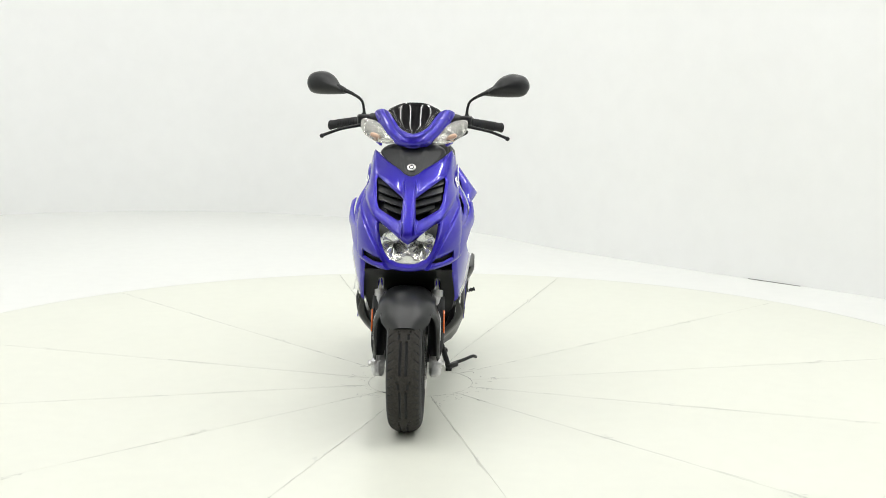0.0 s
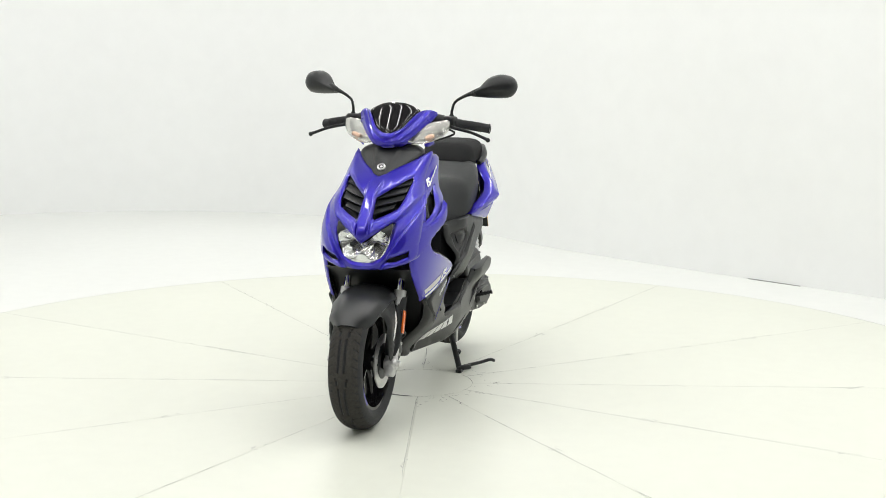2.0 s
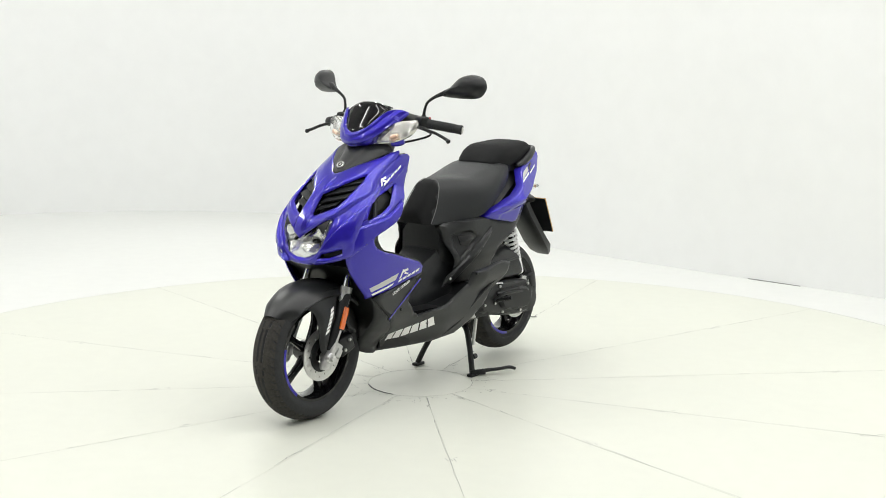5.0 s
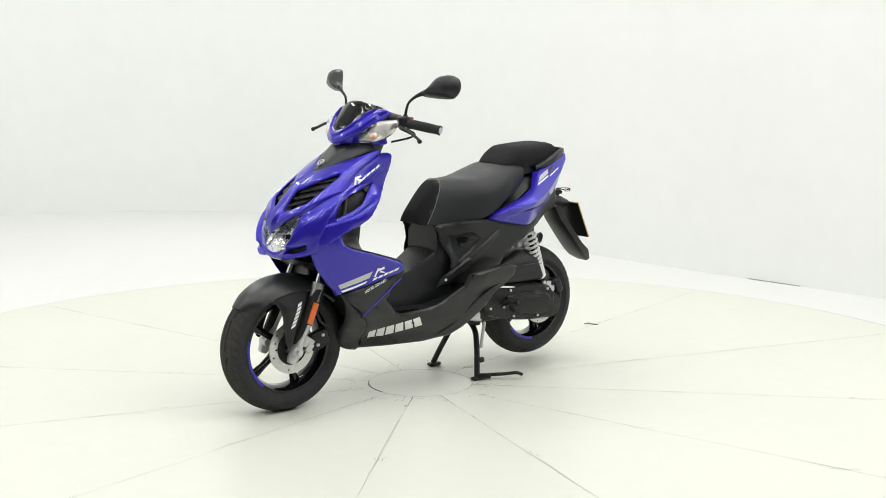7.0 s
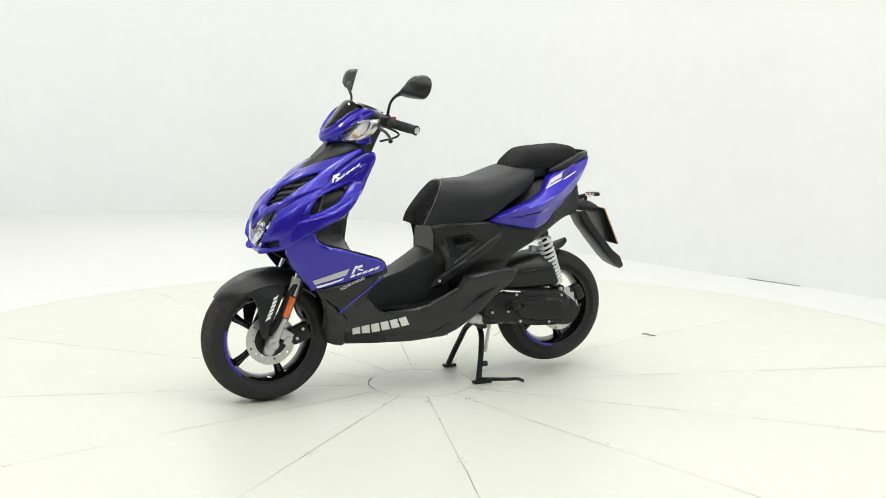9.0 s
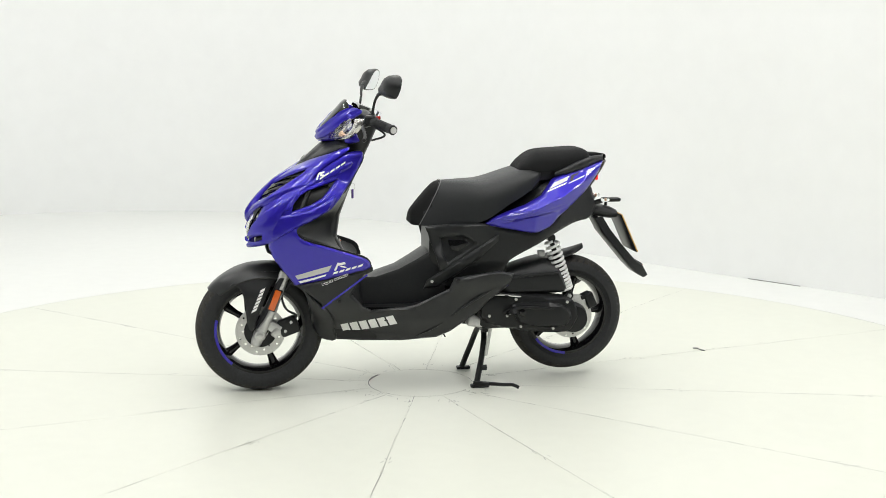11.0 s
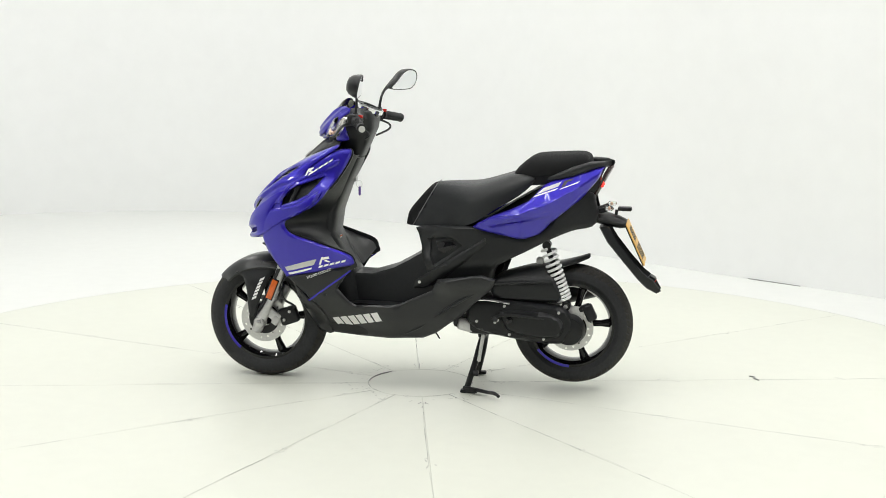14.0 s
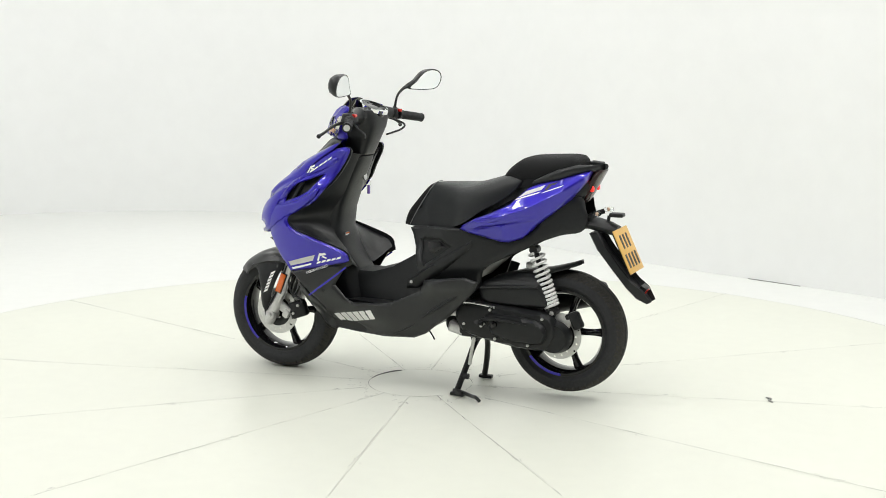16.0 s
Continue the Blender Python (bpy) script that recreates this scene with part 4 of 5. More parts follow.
        part("mirror_shell", loft(rings), PLASTIC, stem)
        rings = [[m @ Vector((dx, s * q[0] * 0.92, q[1] * 0.92)) for q in shape] for dx in (-0.0215, -0.0195)]
        part("mirror_glass", loft(rings), MIRROR, stem, "silvered mirror glass", smooth=False)
        part("mirror_neck", tube([(0.190, s * 0.262, 1.150), (0.176, s * 0.290, 1.160)], [0.010, 0.014], 12), PLASTIC, stem)


headset()


# -- leg shield inside, column, floorboard, belly
def middle():
    rings = []
    for z, x0, x1, w in ((0.888, 0.230, 0.32, 0.066), (0.86, 0.240, 0.35, 0.074), (0.78, 0.278, 0.40, 0.086), (0.68, 0.316, 0.44, 0.095), (0.60, 0.328, 0.46, 0.10), (0.52, 0.290, 0.46, 0.102), (0.44, 0.24, 0.46, 0.10), (0.33, 0.22, 0.40, 0.10)):
        ring = []
        for a in np.linspace(0, math.tau, 28, endpoint=False):
            c, s_ = math.cos(a), math.sin(a)
            ring.append(((x0 + x1) / 2 + (x1 - x0) / 2 * math.copysign(abs(c) ** 0.6, c), w * math.copysign(abs(s_) ** 0.6, s_), z))
        rings.append(ring)
    col = part("steering_column_cover", loft(rings), PLASTIC, SCOOTER, "matt black inner leg shield column")
    part("lock_ring", moved(lathe([(0.0001, -0.004), (0.014, -0.004), (0.014, 0.004), (0.0001, 0.004)], 20), Matrix.Translation((0.270, -0.035, 0.80)) @ Matrix.Rotation(radians(90), 4, "Z")), STEEL, col)
    key = part("key_tag", moved(box((-0.004, -0.008, -0.022), (0.004, 0.008, 0.014), 0.003), Matrix.Translation((0.258, -0.045, 0.752))), PURPLE, SCOOTER, "purple key tag")
    part("key_ring", tube([(0.260 + 0.012 * math.cos(a), -0.045, 0.775 + 0.014 * math.sin(a)) for a in np.linspace(0, math.tau, 10)], 0.001, 6), STEEL, key)

    inner_edge = np.array([(0.240, 0.885), (0.292, 0.77), (0.325, 0.684), (0.338, 0.61), (0.310, 0.540), (0.250, 0.455)])
    outer_edge = np.array([(0.280, 0.868), (0.322, 0.790), (0.374, 0.724), (0.427, 0.694), (0.484, 0.666), (0.500, 0.637), (0.470, 0.606), (0.386, 0.580), (0.302, 0.552), (0.238, 0.530), (0.221, 0.505)])

    def even(line, n):
        line = np.array(spline(line, 6))
        d = np.concatenate([[0], np.cumsum(np.hypot(*np.diff(line, axis=0).T))])
        return np.stack([np.interp(np.linspace(0, d[-1], n), d, line[:, k]) for k in (0, 1)], 1)

    def inner():
        rings = []
        for a, b in zip(even([(0.228, 0.900)] + list(map(tuple, inner_edge)), 26), even([(0.256, 0.912)] + list(map(tuple, outer_edge)), 26)):
            row = []
            for t in np.linspace(0, 1, 9):
                q = a + (b - a) * t
                row.append((q[0], 0.070 + (hull_y(b[0], b[1]) - 0.078) * t ** 0.8, q[1]))
            rings.append(row + [(x + 0.006, y - 0.006, z) for x, y, z in row[::-1]])
        return loft(rings)
    both("inner_leg_shield", inner, PLASTIC, SCOOTER, "matt black inner leg shield")

    def liner():
        return panel([(0.232, 0.474), (0.216, 0.508), (0.235, 0.539), (0.300, 0.563), (0.386, 0.590), (0.46, 0.612), (0.50, 0.64), (0.54, 0.61), (0.54, 0.53), (0.49, 0.45), (0.46, 0.435)], lambda x, z: (x, hull_y(x, z) - 0.013, z), (0, -1, 0), cell=0.016, roll=0.001)
    both("leg_shield_liner", liner, PLASTIC, SCOOTER)
    part("warning_sticker", moved(box((-0.001, -0.014, -0.011), (0.001, 0.014, 0.011), 0), Matrix.Translation((0.3165, 0.030, 0.572))), WHITE, col, "small white warning sticker")
    part("warning_bar", moved(box((-0.001, -0.014, -0.003), (0.001, 0.014, 0.003), 0), Matrix.Translation((0.3150, 0.030, 0.580))), ORANGE, col)

    def low_y(x, z):
        return 0.192 - 0.085 * smooth01((0.38 - z) / 0.17) * smooth01((x - 0.03) / 0.30) - 0.03 * smooth01((0.30 - z) / 0.09) + 0.034 * smooth01((-0.06 - x) / 0.10) * smooth01((z - 0.36) / 0.08)

    def lower():
        return panel([(0.484, 0.436), (0.40, 0.354), (0.366, 0.317), (0.350, 0.262), (0.346, 0.210), (0.334, 0.201), (0.225, 0.198), (0.094, 0.205), (-0.038, 0.215), (-0.091, 0.238), (-0.145, 0.281), (-0.198, 0.318), (-0.234, 0.357), (-0.31, 0.425),
                      (-0.325, 0.465), (-0.271, 0.478), (-0.101, 0.452), (-0.08, 0.407), (0.048, 0.349), (0.091, 0.342), (0.215, 0.333), (0.245, 0.348), (0.290, 0.400), (0.234, 0.486), (0.30, 0.476)],
                     lambda x, z: (x, low_y(x, z), z), (0, -1, 0), cell=0.012, roll=0.008, round_n=1)
    def fin():
        return panel([(0.488, 0.440), (0.464, 0.405), (0.445, 0.34), (0.430, 0.27), (0.412, 0.222), (0.388, 0.203), (0.338, 0.200), (0.346, 0.26), (0.362, 0.32), (0.40, 0.356)],
                     lambda x, z: (x, low_y(x, z) + 0.002 - 0.036 * (max(0.0, x - 0.345 - 0.55 * max(0.0, z - 0.28)) / 0.085) ** 2, z), (0, -1, 0), cell=0.010, roll=0.008, thick=0.010)
    both("belly_fin", fin, SATIN, SCOOTER, "matt black rounded fin beside the front wheel")
    l, r = both("lower_fairing", lower, SATIN, SCOOTER, "matt black lower fairing with white logo bars")
    for ob, s in ((l, 1), (r, -1)):
        ax = Vector((-0.0318, 0.0083))
        for k in range(6):
            p = Vector((0.309, 0.228)) + ax * k * 1.04
            bar = [(p.x, p.y), (p.x + 0.018, p.y + 0.043 - 0.0016 * k), (p.x + 0.018 + ax.x * 0.84, p.y + 0.043 - 0.0016 * k + ax.y * 0.84), (p.x + ax.x * 0.84, p.y + ax.y * 0.84)]
            bm = panel(bar, lambda x, z: (x, low_y(x, z) + 0.0015, z), (0, -1, 0), cell=0.02, roll=0.0, thick=0.001, round_n=1)
            part("logo_bar", bm if s > 0 else flip(bm), DECAL, ob)
        bm = panel([(0.405, 0.352), (0.235, 0.476), (0.230, 0.472), (0.400, 0.347)], lambda x, z: (x, low_y(x, z) + 0.006, z), (0, -1, 0), cell=0.02, roll=0.0, thick=0.001, round_n=1)
        part("blue_pinstripe", bm if s > 0 else flip(bm), BLUE, ob)
        part("crease", tube([(x, s * (low_y(x, z) - 0.0015), z) for x, z in ((0.05, 0.222), (-0.03, 0.262), (-0.12, 0.328), (-0.22, 0.392), (-0.31, 0.448))], [0.002, 0.005, 0.006, 0.006, 0.002], 8), PLASTIC, ob)
        for x, z, y in ((0.337, 0.375, low_y(0.337, 0.375)), (-0.111, 0.445, low_y(-0.111, 0.445))):
            part("fastener", moved(lathe([(0.0001, -0.004), (0.0065, -0.004), (0.0065, 0.002), (0.0035, 0.003), (0.0001, 0.001)], 10), Matrix.Translation((x, s * y, z))), SOFTBLACK, ob)
        # small words under the stripe
        cu = bpy.data.curves.new("words", "FONT")
        cu.body, cu.size, cu.extrude = "LIQUID COOLED", 0.0135, 0.0005
        tmp = bpy.data.objects.new("words", cu)
        me = bpy.data.meshes.new_from_object(tmp)
        bpy.data.objects.remove(tmp)
        word = new("lettering", me)
        me.materials.append(DECAL)
        word.parent = ob
        ang = math.degrees(math.atan2(0.044, 0.118))
        if s > 0:
            word.matrix_basis = Matrix.Translation((0.402, 0.206, 0.438)) @ Matrix.Rotation(radians(180), 4, "Z") @ Matrix.Rotation(radians(90), 4, "X") @ Matrix.Rotation(radians(ang), 4, "Z")
        else:
            word.matrix_basis = Matrix.Translation((0.290, -0.206, 0.478)) @ Matrix.Rotation(radians(90), 4, "X") @ Matrix.Rotation(radians(-ang), 4, "Z")
    rings = []
    for x, w, z0, z1 in ((0.338, 0.085, 0.212, 0.33), (0.22, 0.110, 0.206, 0.335), (0.05, 0.14, 0.212, 0.335), (-0.06, 0.14, 0.232, 0.36), (-0.14, 0.14, 0.30, 0.40)):
        rings.append([(x, y, z) for y, z in ((-w, z0), (w, z0), (w + 0.02, z1), (-w - 0.02, z1))])
    part("floorboard", loft(rings), SOFTBLACK, SCOOTER, "black floorboard", smooth=False)
    rings = []
    for x, zt, w in ((0.30, 0.462, 0.068), (0.252, 0.445, 0.068), (0.182, 0.445, 0.068), (0.095, 0.472, 0.072), (0.03, 0.508, 0.080), (-0.02, 0.538, 0.088), (-0.08, 0.54, 0.10)):
        rings.append([(x, y * w, z) for y, z in ((-1.12, 0.32), (-1.03, zt - 0.022), (-0.92, zt - 0.005), (-0.4, zt), (0, zt + 0.001), (0.4, zt), (0.92, zt - 0.005), (1.03, zt - 0.022), (1.12, 0.32))])
    part("tunnel", loft(rings), PLASTIC, SCOOTER, "matt black centre tunnel")


middle()


# -- seat, tail
def rear_y(x, z):
    return 0.158 - 0.100 * smooth01((-x - 0.42) / 0.30) - 0.035 * smooth01((0.52 - z) / 0.14) - 0.045 * smooth01((x + 0.16) / 0.16) * smooth01((z - 0.50) / 0.08)


def tail():
    def body():
        return panel([(-0.02, 0.640), (-0.228, 0.650), (-0.325, 0.632), (-0.417, 0.62), (-0.495, 0.645), (-0.558, 0.72), (-0.620, 0.775), (-0.668, 0.775), (-0.680, 0.735), (-0.690, 0.690), (-0.665, 0.650), (-0.61, 0.640), (-0.57, 0.628), (-0.507, 0.602), (-0.422, 0.558), (-0.337, 0.514), (-0.315, 0.488), (-0.295, 0.426), (-0.23, 0.395), (-0.10, 0.40), (-0.058, 0.43), (-0.047, 0.49), (-0.034, 0.538), (-0.012, 0.61)],
                     lambda x, z: (x, rear_y(x, z), z), (0, -1, 0),
                     holes=[[(-0.060, 0.592), (-0.150, 0.598), (-0.188, 0.576), (-0.128, 0.532), (-0.082, 0.503), (-0.066, 0.532)]], cell=0.013, roll=0.008, hole_n=1)
    l, r = both("side_cover", body, PLASTIC, SCOOTER, "matt black side cover under the seat")
    for ob, s in ((l, 1), (r, -1)):
        bm = panel([(-0.045, 0.605), (-0.16, 0.61), (-0.205, 0.575), (-0.13, 0.515), (-0.07, 0.485), (-0.05, 0.52)], lambda x, z: (x, rear_y(x, z) - 0.009, z), (0, -1, 0), cell=0.03, roll=0.003)
        part("recess", bm if s > 0 else flip(bm), SOFTBLACK, ob)
        bm = panel([(-0.085, 0.586), (-0.145, 0.590), (-0.165, 0.574), (-0.120, 0.545), (-0.095, 0.552)], lambda x, z: (x, rear_y(x, z) - 0.002, z), (0, -1, 0), cell=0.02, roll=0.004, round_n=1)
        part("peg_plate", bm if s > 0 else flip(bm), GLOSSBLACK, ob)
        # diagonal rib
        bm = panel([(0.008, 0.400), (-0.005, 0.435), (-0.055, 0.468), (-0.12, 0.510), (-0.20, 0.560), (-0.278, 0.610), (-0.278, 0.585), (-0.20, 0.515), (-0.115, 0.450), (-0.045, 0.405)], lambda x, z: (x, rear_y(x, z) + 0.010, z), (0, -1, 0), cell=0.013, roll=0.008, round_n=1)
        part("rib", bm if s > 0 else flip(bm), PLASTIC, ob)
        part("rib_bolt", moved(lathe([(0.0001, -0.004), (0.006, -0.004), (0.006, 0.003), (0.0001, 0.004)], 8), Matrix.Translation((-0.022, s * (rear_y(-0.022, 0.43) + 0.011), 0.430))), STEEL, ob)
    # core that closes the tail between the covers
    rings = []
    for x, w, z0, z1 in ((-0.02, 0.09, 0.44, 0.635), (-0.10, 0.125, 0.43, 0.645), (-0.25, 0.14, 0.44, 0.66), (-0.36, 0.135, 0.54, 0.73), (-0.48, 0.125, 0.60, 0.80), (-0.59, 0.080, 0.68, 0.852), (-0.635, 0.062, 0.735, 0.865), (-0.69, 0.050, 0.80, 0.875)):
        rings.append([(x, y * w, z0 + (z1 - z0) * k) for y, k in ((-0.8, 0), (0.8, 0), (1, 0.3), (1, 0.8), (0.7, 1), (-0.7, 1), (-1, 0.8), (-1, 0.3))])
    part("tail_core", loft(rings), SOFTBLACK, SCOOTER, "black under-seat body")

    ridge = np.array([(-0.20, 0.662), (-0.30, 0.688), (-0.41, 0.712), (-0.52, 0.752), (-0.62, 0.806), (-0.73, 0.880)])
    scoop = np.array([(-0.272, 0.652), (-0.345, 0.672), (-0.44, 0.690), (-0.548, 0.712)])

    def tail_shape(x, z):
        # a folded shell: upper plane, sharp ridge, lower plane with a scooped arrow
        d = line_side(ridge[::-1], x, z)
        yr = lerp(x, (-0.72, -0.62, -0.50, -0.41, -0.32, -0.23), (0.085, 0.145, 0.202, 0.232, 0.212, 0.172))
        dent = smooth01(line_side(scoop[::-1], x, z) / -0.012 + 0.2) * smooth01((x + 0.545) / 0.03) * smooth01((-0.285 - x) / 0.03)
        return yr - (0.80 * d if d > 0 else -0.42 * d) - 0.010 * dent * smooth01((0.03 + d) / -0.02 + 1.8)

    def blue():
        return panel([(-0.228, 0.650), (-0.25, 0.668), (-0.30, 0.694), (-0.376, 0.724), (-0.44, 0.756), (-0.468, 0.786), (-0.492, 0.812), (-0.545, 0.834), (-0.629, 0.860), (-0.708, 0.876), (-0.689, 0.835), (-0.631, 0.764), (-0.558, 0.705), (-0.517, 0.671), (-0.499, 0.649), (-0.476, 0.629), (-0.428, 0.612), (-0.40, 0.613), (-0.324, 0.627), (-0.25, 0.640)],
                     lambda x, z: (x, tail_shape(x, z), z), (0, -1, 0), cell=0.008, roll=0.006, thick=0.03, round_n=1,
                     lines=[offset_line(ridge, d)[1:-1] for d in (-0.003, 0, 0.003)] + [offset_line(scoop, d) for d in (-0.010, -0.005, 0, 0.003)])
    l, r = both("tail_panel", blue, BLUE, SCOOTER, "glossy blue tail panel with a silver stripe")
    for ob, s in ((l, 1), (r, -1)):
        for out, mat in (([(-0.466, 0.780), (-0.492, 0.803), (-0.556, 0.826), (-0.545, 0.809), (-0.50, 0.793)], GREYDECAL), ([(-0.456, 0.770), (-0.462, 0.776), (-0.545, 0.804), (-0.535, 0.796)], DECAL), ([(-0.548, 0.797), (-0.556, 0.803), (-0.622, 0.828), (-0.614, 0.821)], DECAL),
                         ([(-0.556, 0.808), (-0.566, 0.828), (-0.600, 0.838), (-0.590, 0.828), (-0.578, 0.826), (-0.566, 0.808)], DARKDECAL)):
            bm = panel(out, lambda x, z: (x, tail_shape(x, z) + 0.0015, z), (0, -1, 0), cell=0.02, roll=0.0, thick=0.001, round_n=1)
            part("stripe", bm if s > 0 else flip(bm), mat, ob)

    # saddle
    xs = (0.047, 0.040, 0.0, -0.044, -0.075, -0.15, -0.23, -0.317, -0.382, -0.43, -0.452)
    tops = (0.660, 0.690, 0.740, 0.787, 0.800, 0.803, 0.806, 0.829, 0.849, 0.851, 0.842)
    lows = (0.642, 0.638, 0.636, 0.636, 0.637, 0.642, 0.665, 0.722, 0.758, 0.795, 0.825)
    wid = (0.048, 0.064, 0.082, 0.092, 0.100, 0.126, 0.156, 0.160, 0.148, 0.130, 0.110)
    pts = spline(list(zip(xs, tops, lows, wid)), 4)

    def seat_ring(x, t, b, w, crown=1.0):
        ring = []
        for u, v in ((-1.0, 0.0), (-1.0, 0.25), (-0.98, 0.5), (-0.90, 0.74), (-0.72, 0.92), (-0.45, 0.985), (0, 1.0), (0.45, 0.985), (0.72, 0.92), (0.90, 0.74), (0.98, 0.5), (1.0, 0.25), (1.0, 0.0), (0.5, 0.0), (0, 0.0), (-0.5, 0.0)):
            ring.append((x, u * w * (1 - 0.36 * smooth01((x + 0.22) / 0.18) * v), b + (t - b) * v))
        return ring
    seat = part("seat", loft([seat_ring(*p) for p in pts]), VINYL, SCOOTER, "black vinyl rider seat with grey piping")
    seat.data.materials.append(SUEDE)
    for f in seat.data.polygons:
        if f.center.x > -0.074 + 0.56 * (0.80 - f.center.z):
            f.material_index = 1
    half = [(0.078, 0.640), (0.078, 0.690), (0.070, 0.735), (0.055, 0.778), (0.032, 0.799), (0.0, 0.803)]
    pipe = [(-0.074 + 0.56 * (0.80 - z), y, z) for y, z in half] + [(-0.074 + 0.56 * (0.80 - z), -y, z) for y, z in half[-2::-1]]
    part("piping", tube(pipe, 0.0015, 6), PIPING, seat, "thin grey seat piping")
    xs = (-0.372, -0.385, -0.412, -0.436, -0.466, -0.54, -0.60, -0.632, -0.650, -0.658)
    tops = (0.850, 0.868, 0.892, 0.908, 0.917, 0.922, 0.925, 0.923, 0.913, 0.895)
    lows = (0.836, 0.834, 0.834, 0.836, 0.838, 0.848, 0.862, 0.872, 0.878, 0.884)
    wid = (0.075, 0.090, 0.102, 0.108, 0.112, 0.114, 0.108, 0.10, 0.085, 0.06)
    pts = spline(list(zip(xs, tops, lows, wid)), 3)
    part("pillion_pad", loft([seat_ring(*p) for p in pts]), SUEDE, SCOOTER, "black padded pillion seat")
    part("seat_hinge_shell", loft([[(x, y * w, z) for y, z in ((-1, z0), (1, z0), (1, z1), (-1, z1))] for x, w, z0, z1 in ((-0.40, 0.10, 0.80, 0.838), (-0.50, 0.105, 0.81, 0.845), (-0.62, 0.085, 0.85, 0.872), (-0.69, 0.06, 0.865, 0.885))]), SOFTBLACK, SCOOTER)

    def grab():
        rings = []
        for x, y, z, h, w in ((-0.505, 0.118, 0.830, 0.008, 0.010), (-0.548, 0.122, 0.843, 0.016, 0.016), (-0.60, 0.117, 0.862, 0.020, 0.017), (-0.66, 0.096, 0.881, 0.017, 0.017), (-0.712, 0.06, 0.886, 0.012, 0.018), (-0.734, 0.0, 0.886, 0.011, 0.018)):
            rings.append([(x + 0.35 * w * math.cos(a), y + w * math.cos(a), z + h * math.sin(a)) for a in np.linspace(0, math.tau, 14, endpoint=False)])
        return loft(rings)
    both("grab_rail", grab, PLASTIC, SCOOTER, "matt black grab rail")
    # tail lamp
    lamp = part("tail_lamp", panel([(-0.058, 0.870), (0, 0.876), (0.058, 0.870), (0.050, 0.815), (0.030, 0.765), (0, 0.745), (-0.030, 0.765), (-0.050, 0.815)],
                                   lambda y, z: (-0.741 + 0.55 * (0.875 - z) + 3.0 * y * y, y, z), (1, 0, 0), cell=0.012, roll=0.006, thick=0.006), TAILLENS, SCOOTER, "smoked tail lamp with a lit red bulb")
    part("lamp_body", panel([(-0.054, 0.864), (0, 0.870), (0.054, 0.864), (0.044, 0.81), (0.02, 0.765), (-0.02, 0.765), (-0.044, 0.81)], lambda y, z: (-0.715 + 0.55 * (0.875 - z) + 3.0 * y * y, y, z), (1, 0, 0), cell=0.02, roll=0.004, thick=0.03), SOFTBLACK, lamp)
    for s in (1, -1):
        part("red_bulb", moved(box((-0.006, -0.009, -0.016), (0.006, 0.009, 0.016), 0.004), Matrix.Translation((-0.6975, s * 0.034, 0.812))), LAMPRED, lamp, "lit red lamp")
    for s in (1, -1):
        sig = part("rear_signal", moved(lathe([(0.0001, -0.020), (0.007, -0.018), (0.010, -0.004), (0.009, 0.010), (0.005, 0.016), (0.0001, 0.018)], 16), Matrix.Translation((-0.728, s * 0.068, 0.722)) @ Matrix.Rotation(radians(60 * s), 4, "Z")), FLUTED, SCOOTER, "small clear rear turn signal")
        part("bulb", moved(lathe([(0.0001, -0.008), (0.006, 0), (0.0001, 0.008)], 10), Matrix.Translation((-0.728, s * 0.068, 0.722))), AMBER, sig)
        part("signal_stalk", tube([(-0.67, s * 0.03, 0.70), (-0.716, s * 0.056, 0.716)], 0.010, 10), SOFTBLACK, sig)
    # plate bracket, plate, light
    rings = []
    for x, z, w, h in ((-0.60, 0.685, 0.055, 0.022), (-0.68, 0.680, 0.050, 0.024), (-0.72, 0.672, 0.042, 0.026), (-0.765, 0.662, 0.036, 0.024), (-0.79, 0.657, 0.034, 0.016)):
        rings.append([(x, w * math.cos(a), z + h * math.sin(a)) for a in np.linspace(0, math.tau, 14, endpoint=False)])
    brk = part("tail_extension", loft(rings), PLASTIC, SCOOTER, "matt black number plate carrier")
    light = part("plate_light", moved(box((-0.030, -0.020, -0.007), (0.022, 0.020, 0.008), 0.005, 3), Matrix.Translation((-0.778, 0, 0.712))), SOFTBLACK, SCOOTER, "black number plate lamp")
    part("lamp_arm", tube([(-0.748, 0, 0.675), (-0.752, 0, 0.708)], 0.006, 10), SOFTBLACK, light)
    rings = []
    for (x0, z0), (x1, z1), w in (((-0.690, 0.645), (-0.725, 0.652), 0.046), ((-0.722, 0.588), (-0.757, 0.600), 0.052), ((-0.778, 0.522), (-0.808, 0.536), 0.056), ((-0.835, 0.455), (-0.858, 0.480), 0.056), ((-0.872, 0.418), (-0.897, 0.452), 0.050), ((-0.908, 0.397), (-0.926, 0.408), 0.030)):
        rings.append([(x0 + (x1 - x0) * v, u * w, z0 + (z1 - z0) * v) for u, v in ((-1, 0.15), (-0.85, 0), (0, 0), (0.85, 0), (1, 0.15), (1, 0.9), (0.9, 1), (0.8, 0.45), (0, 0.35), (-0.8, 0.45), (-0.9, 1), (-1, 0.9))])
    flap = part("rear_mudflap", loft(rings), PLASTIC, SCOOTER, "black rear mudflap below the number plate")
    part("red_reflector", moved(box((-0.012, -0.026, -0.012), (0.014, 0.026, 0.012), 0.003), Matrix.Translation((-0.890, 0, 0.448)) @ Matrix.Rotation(radians(-32), 4, "Y")), SOFTBLACK, flap)
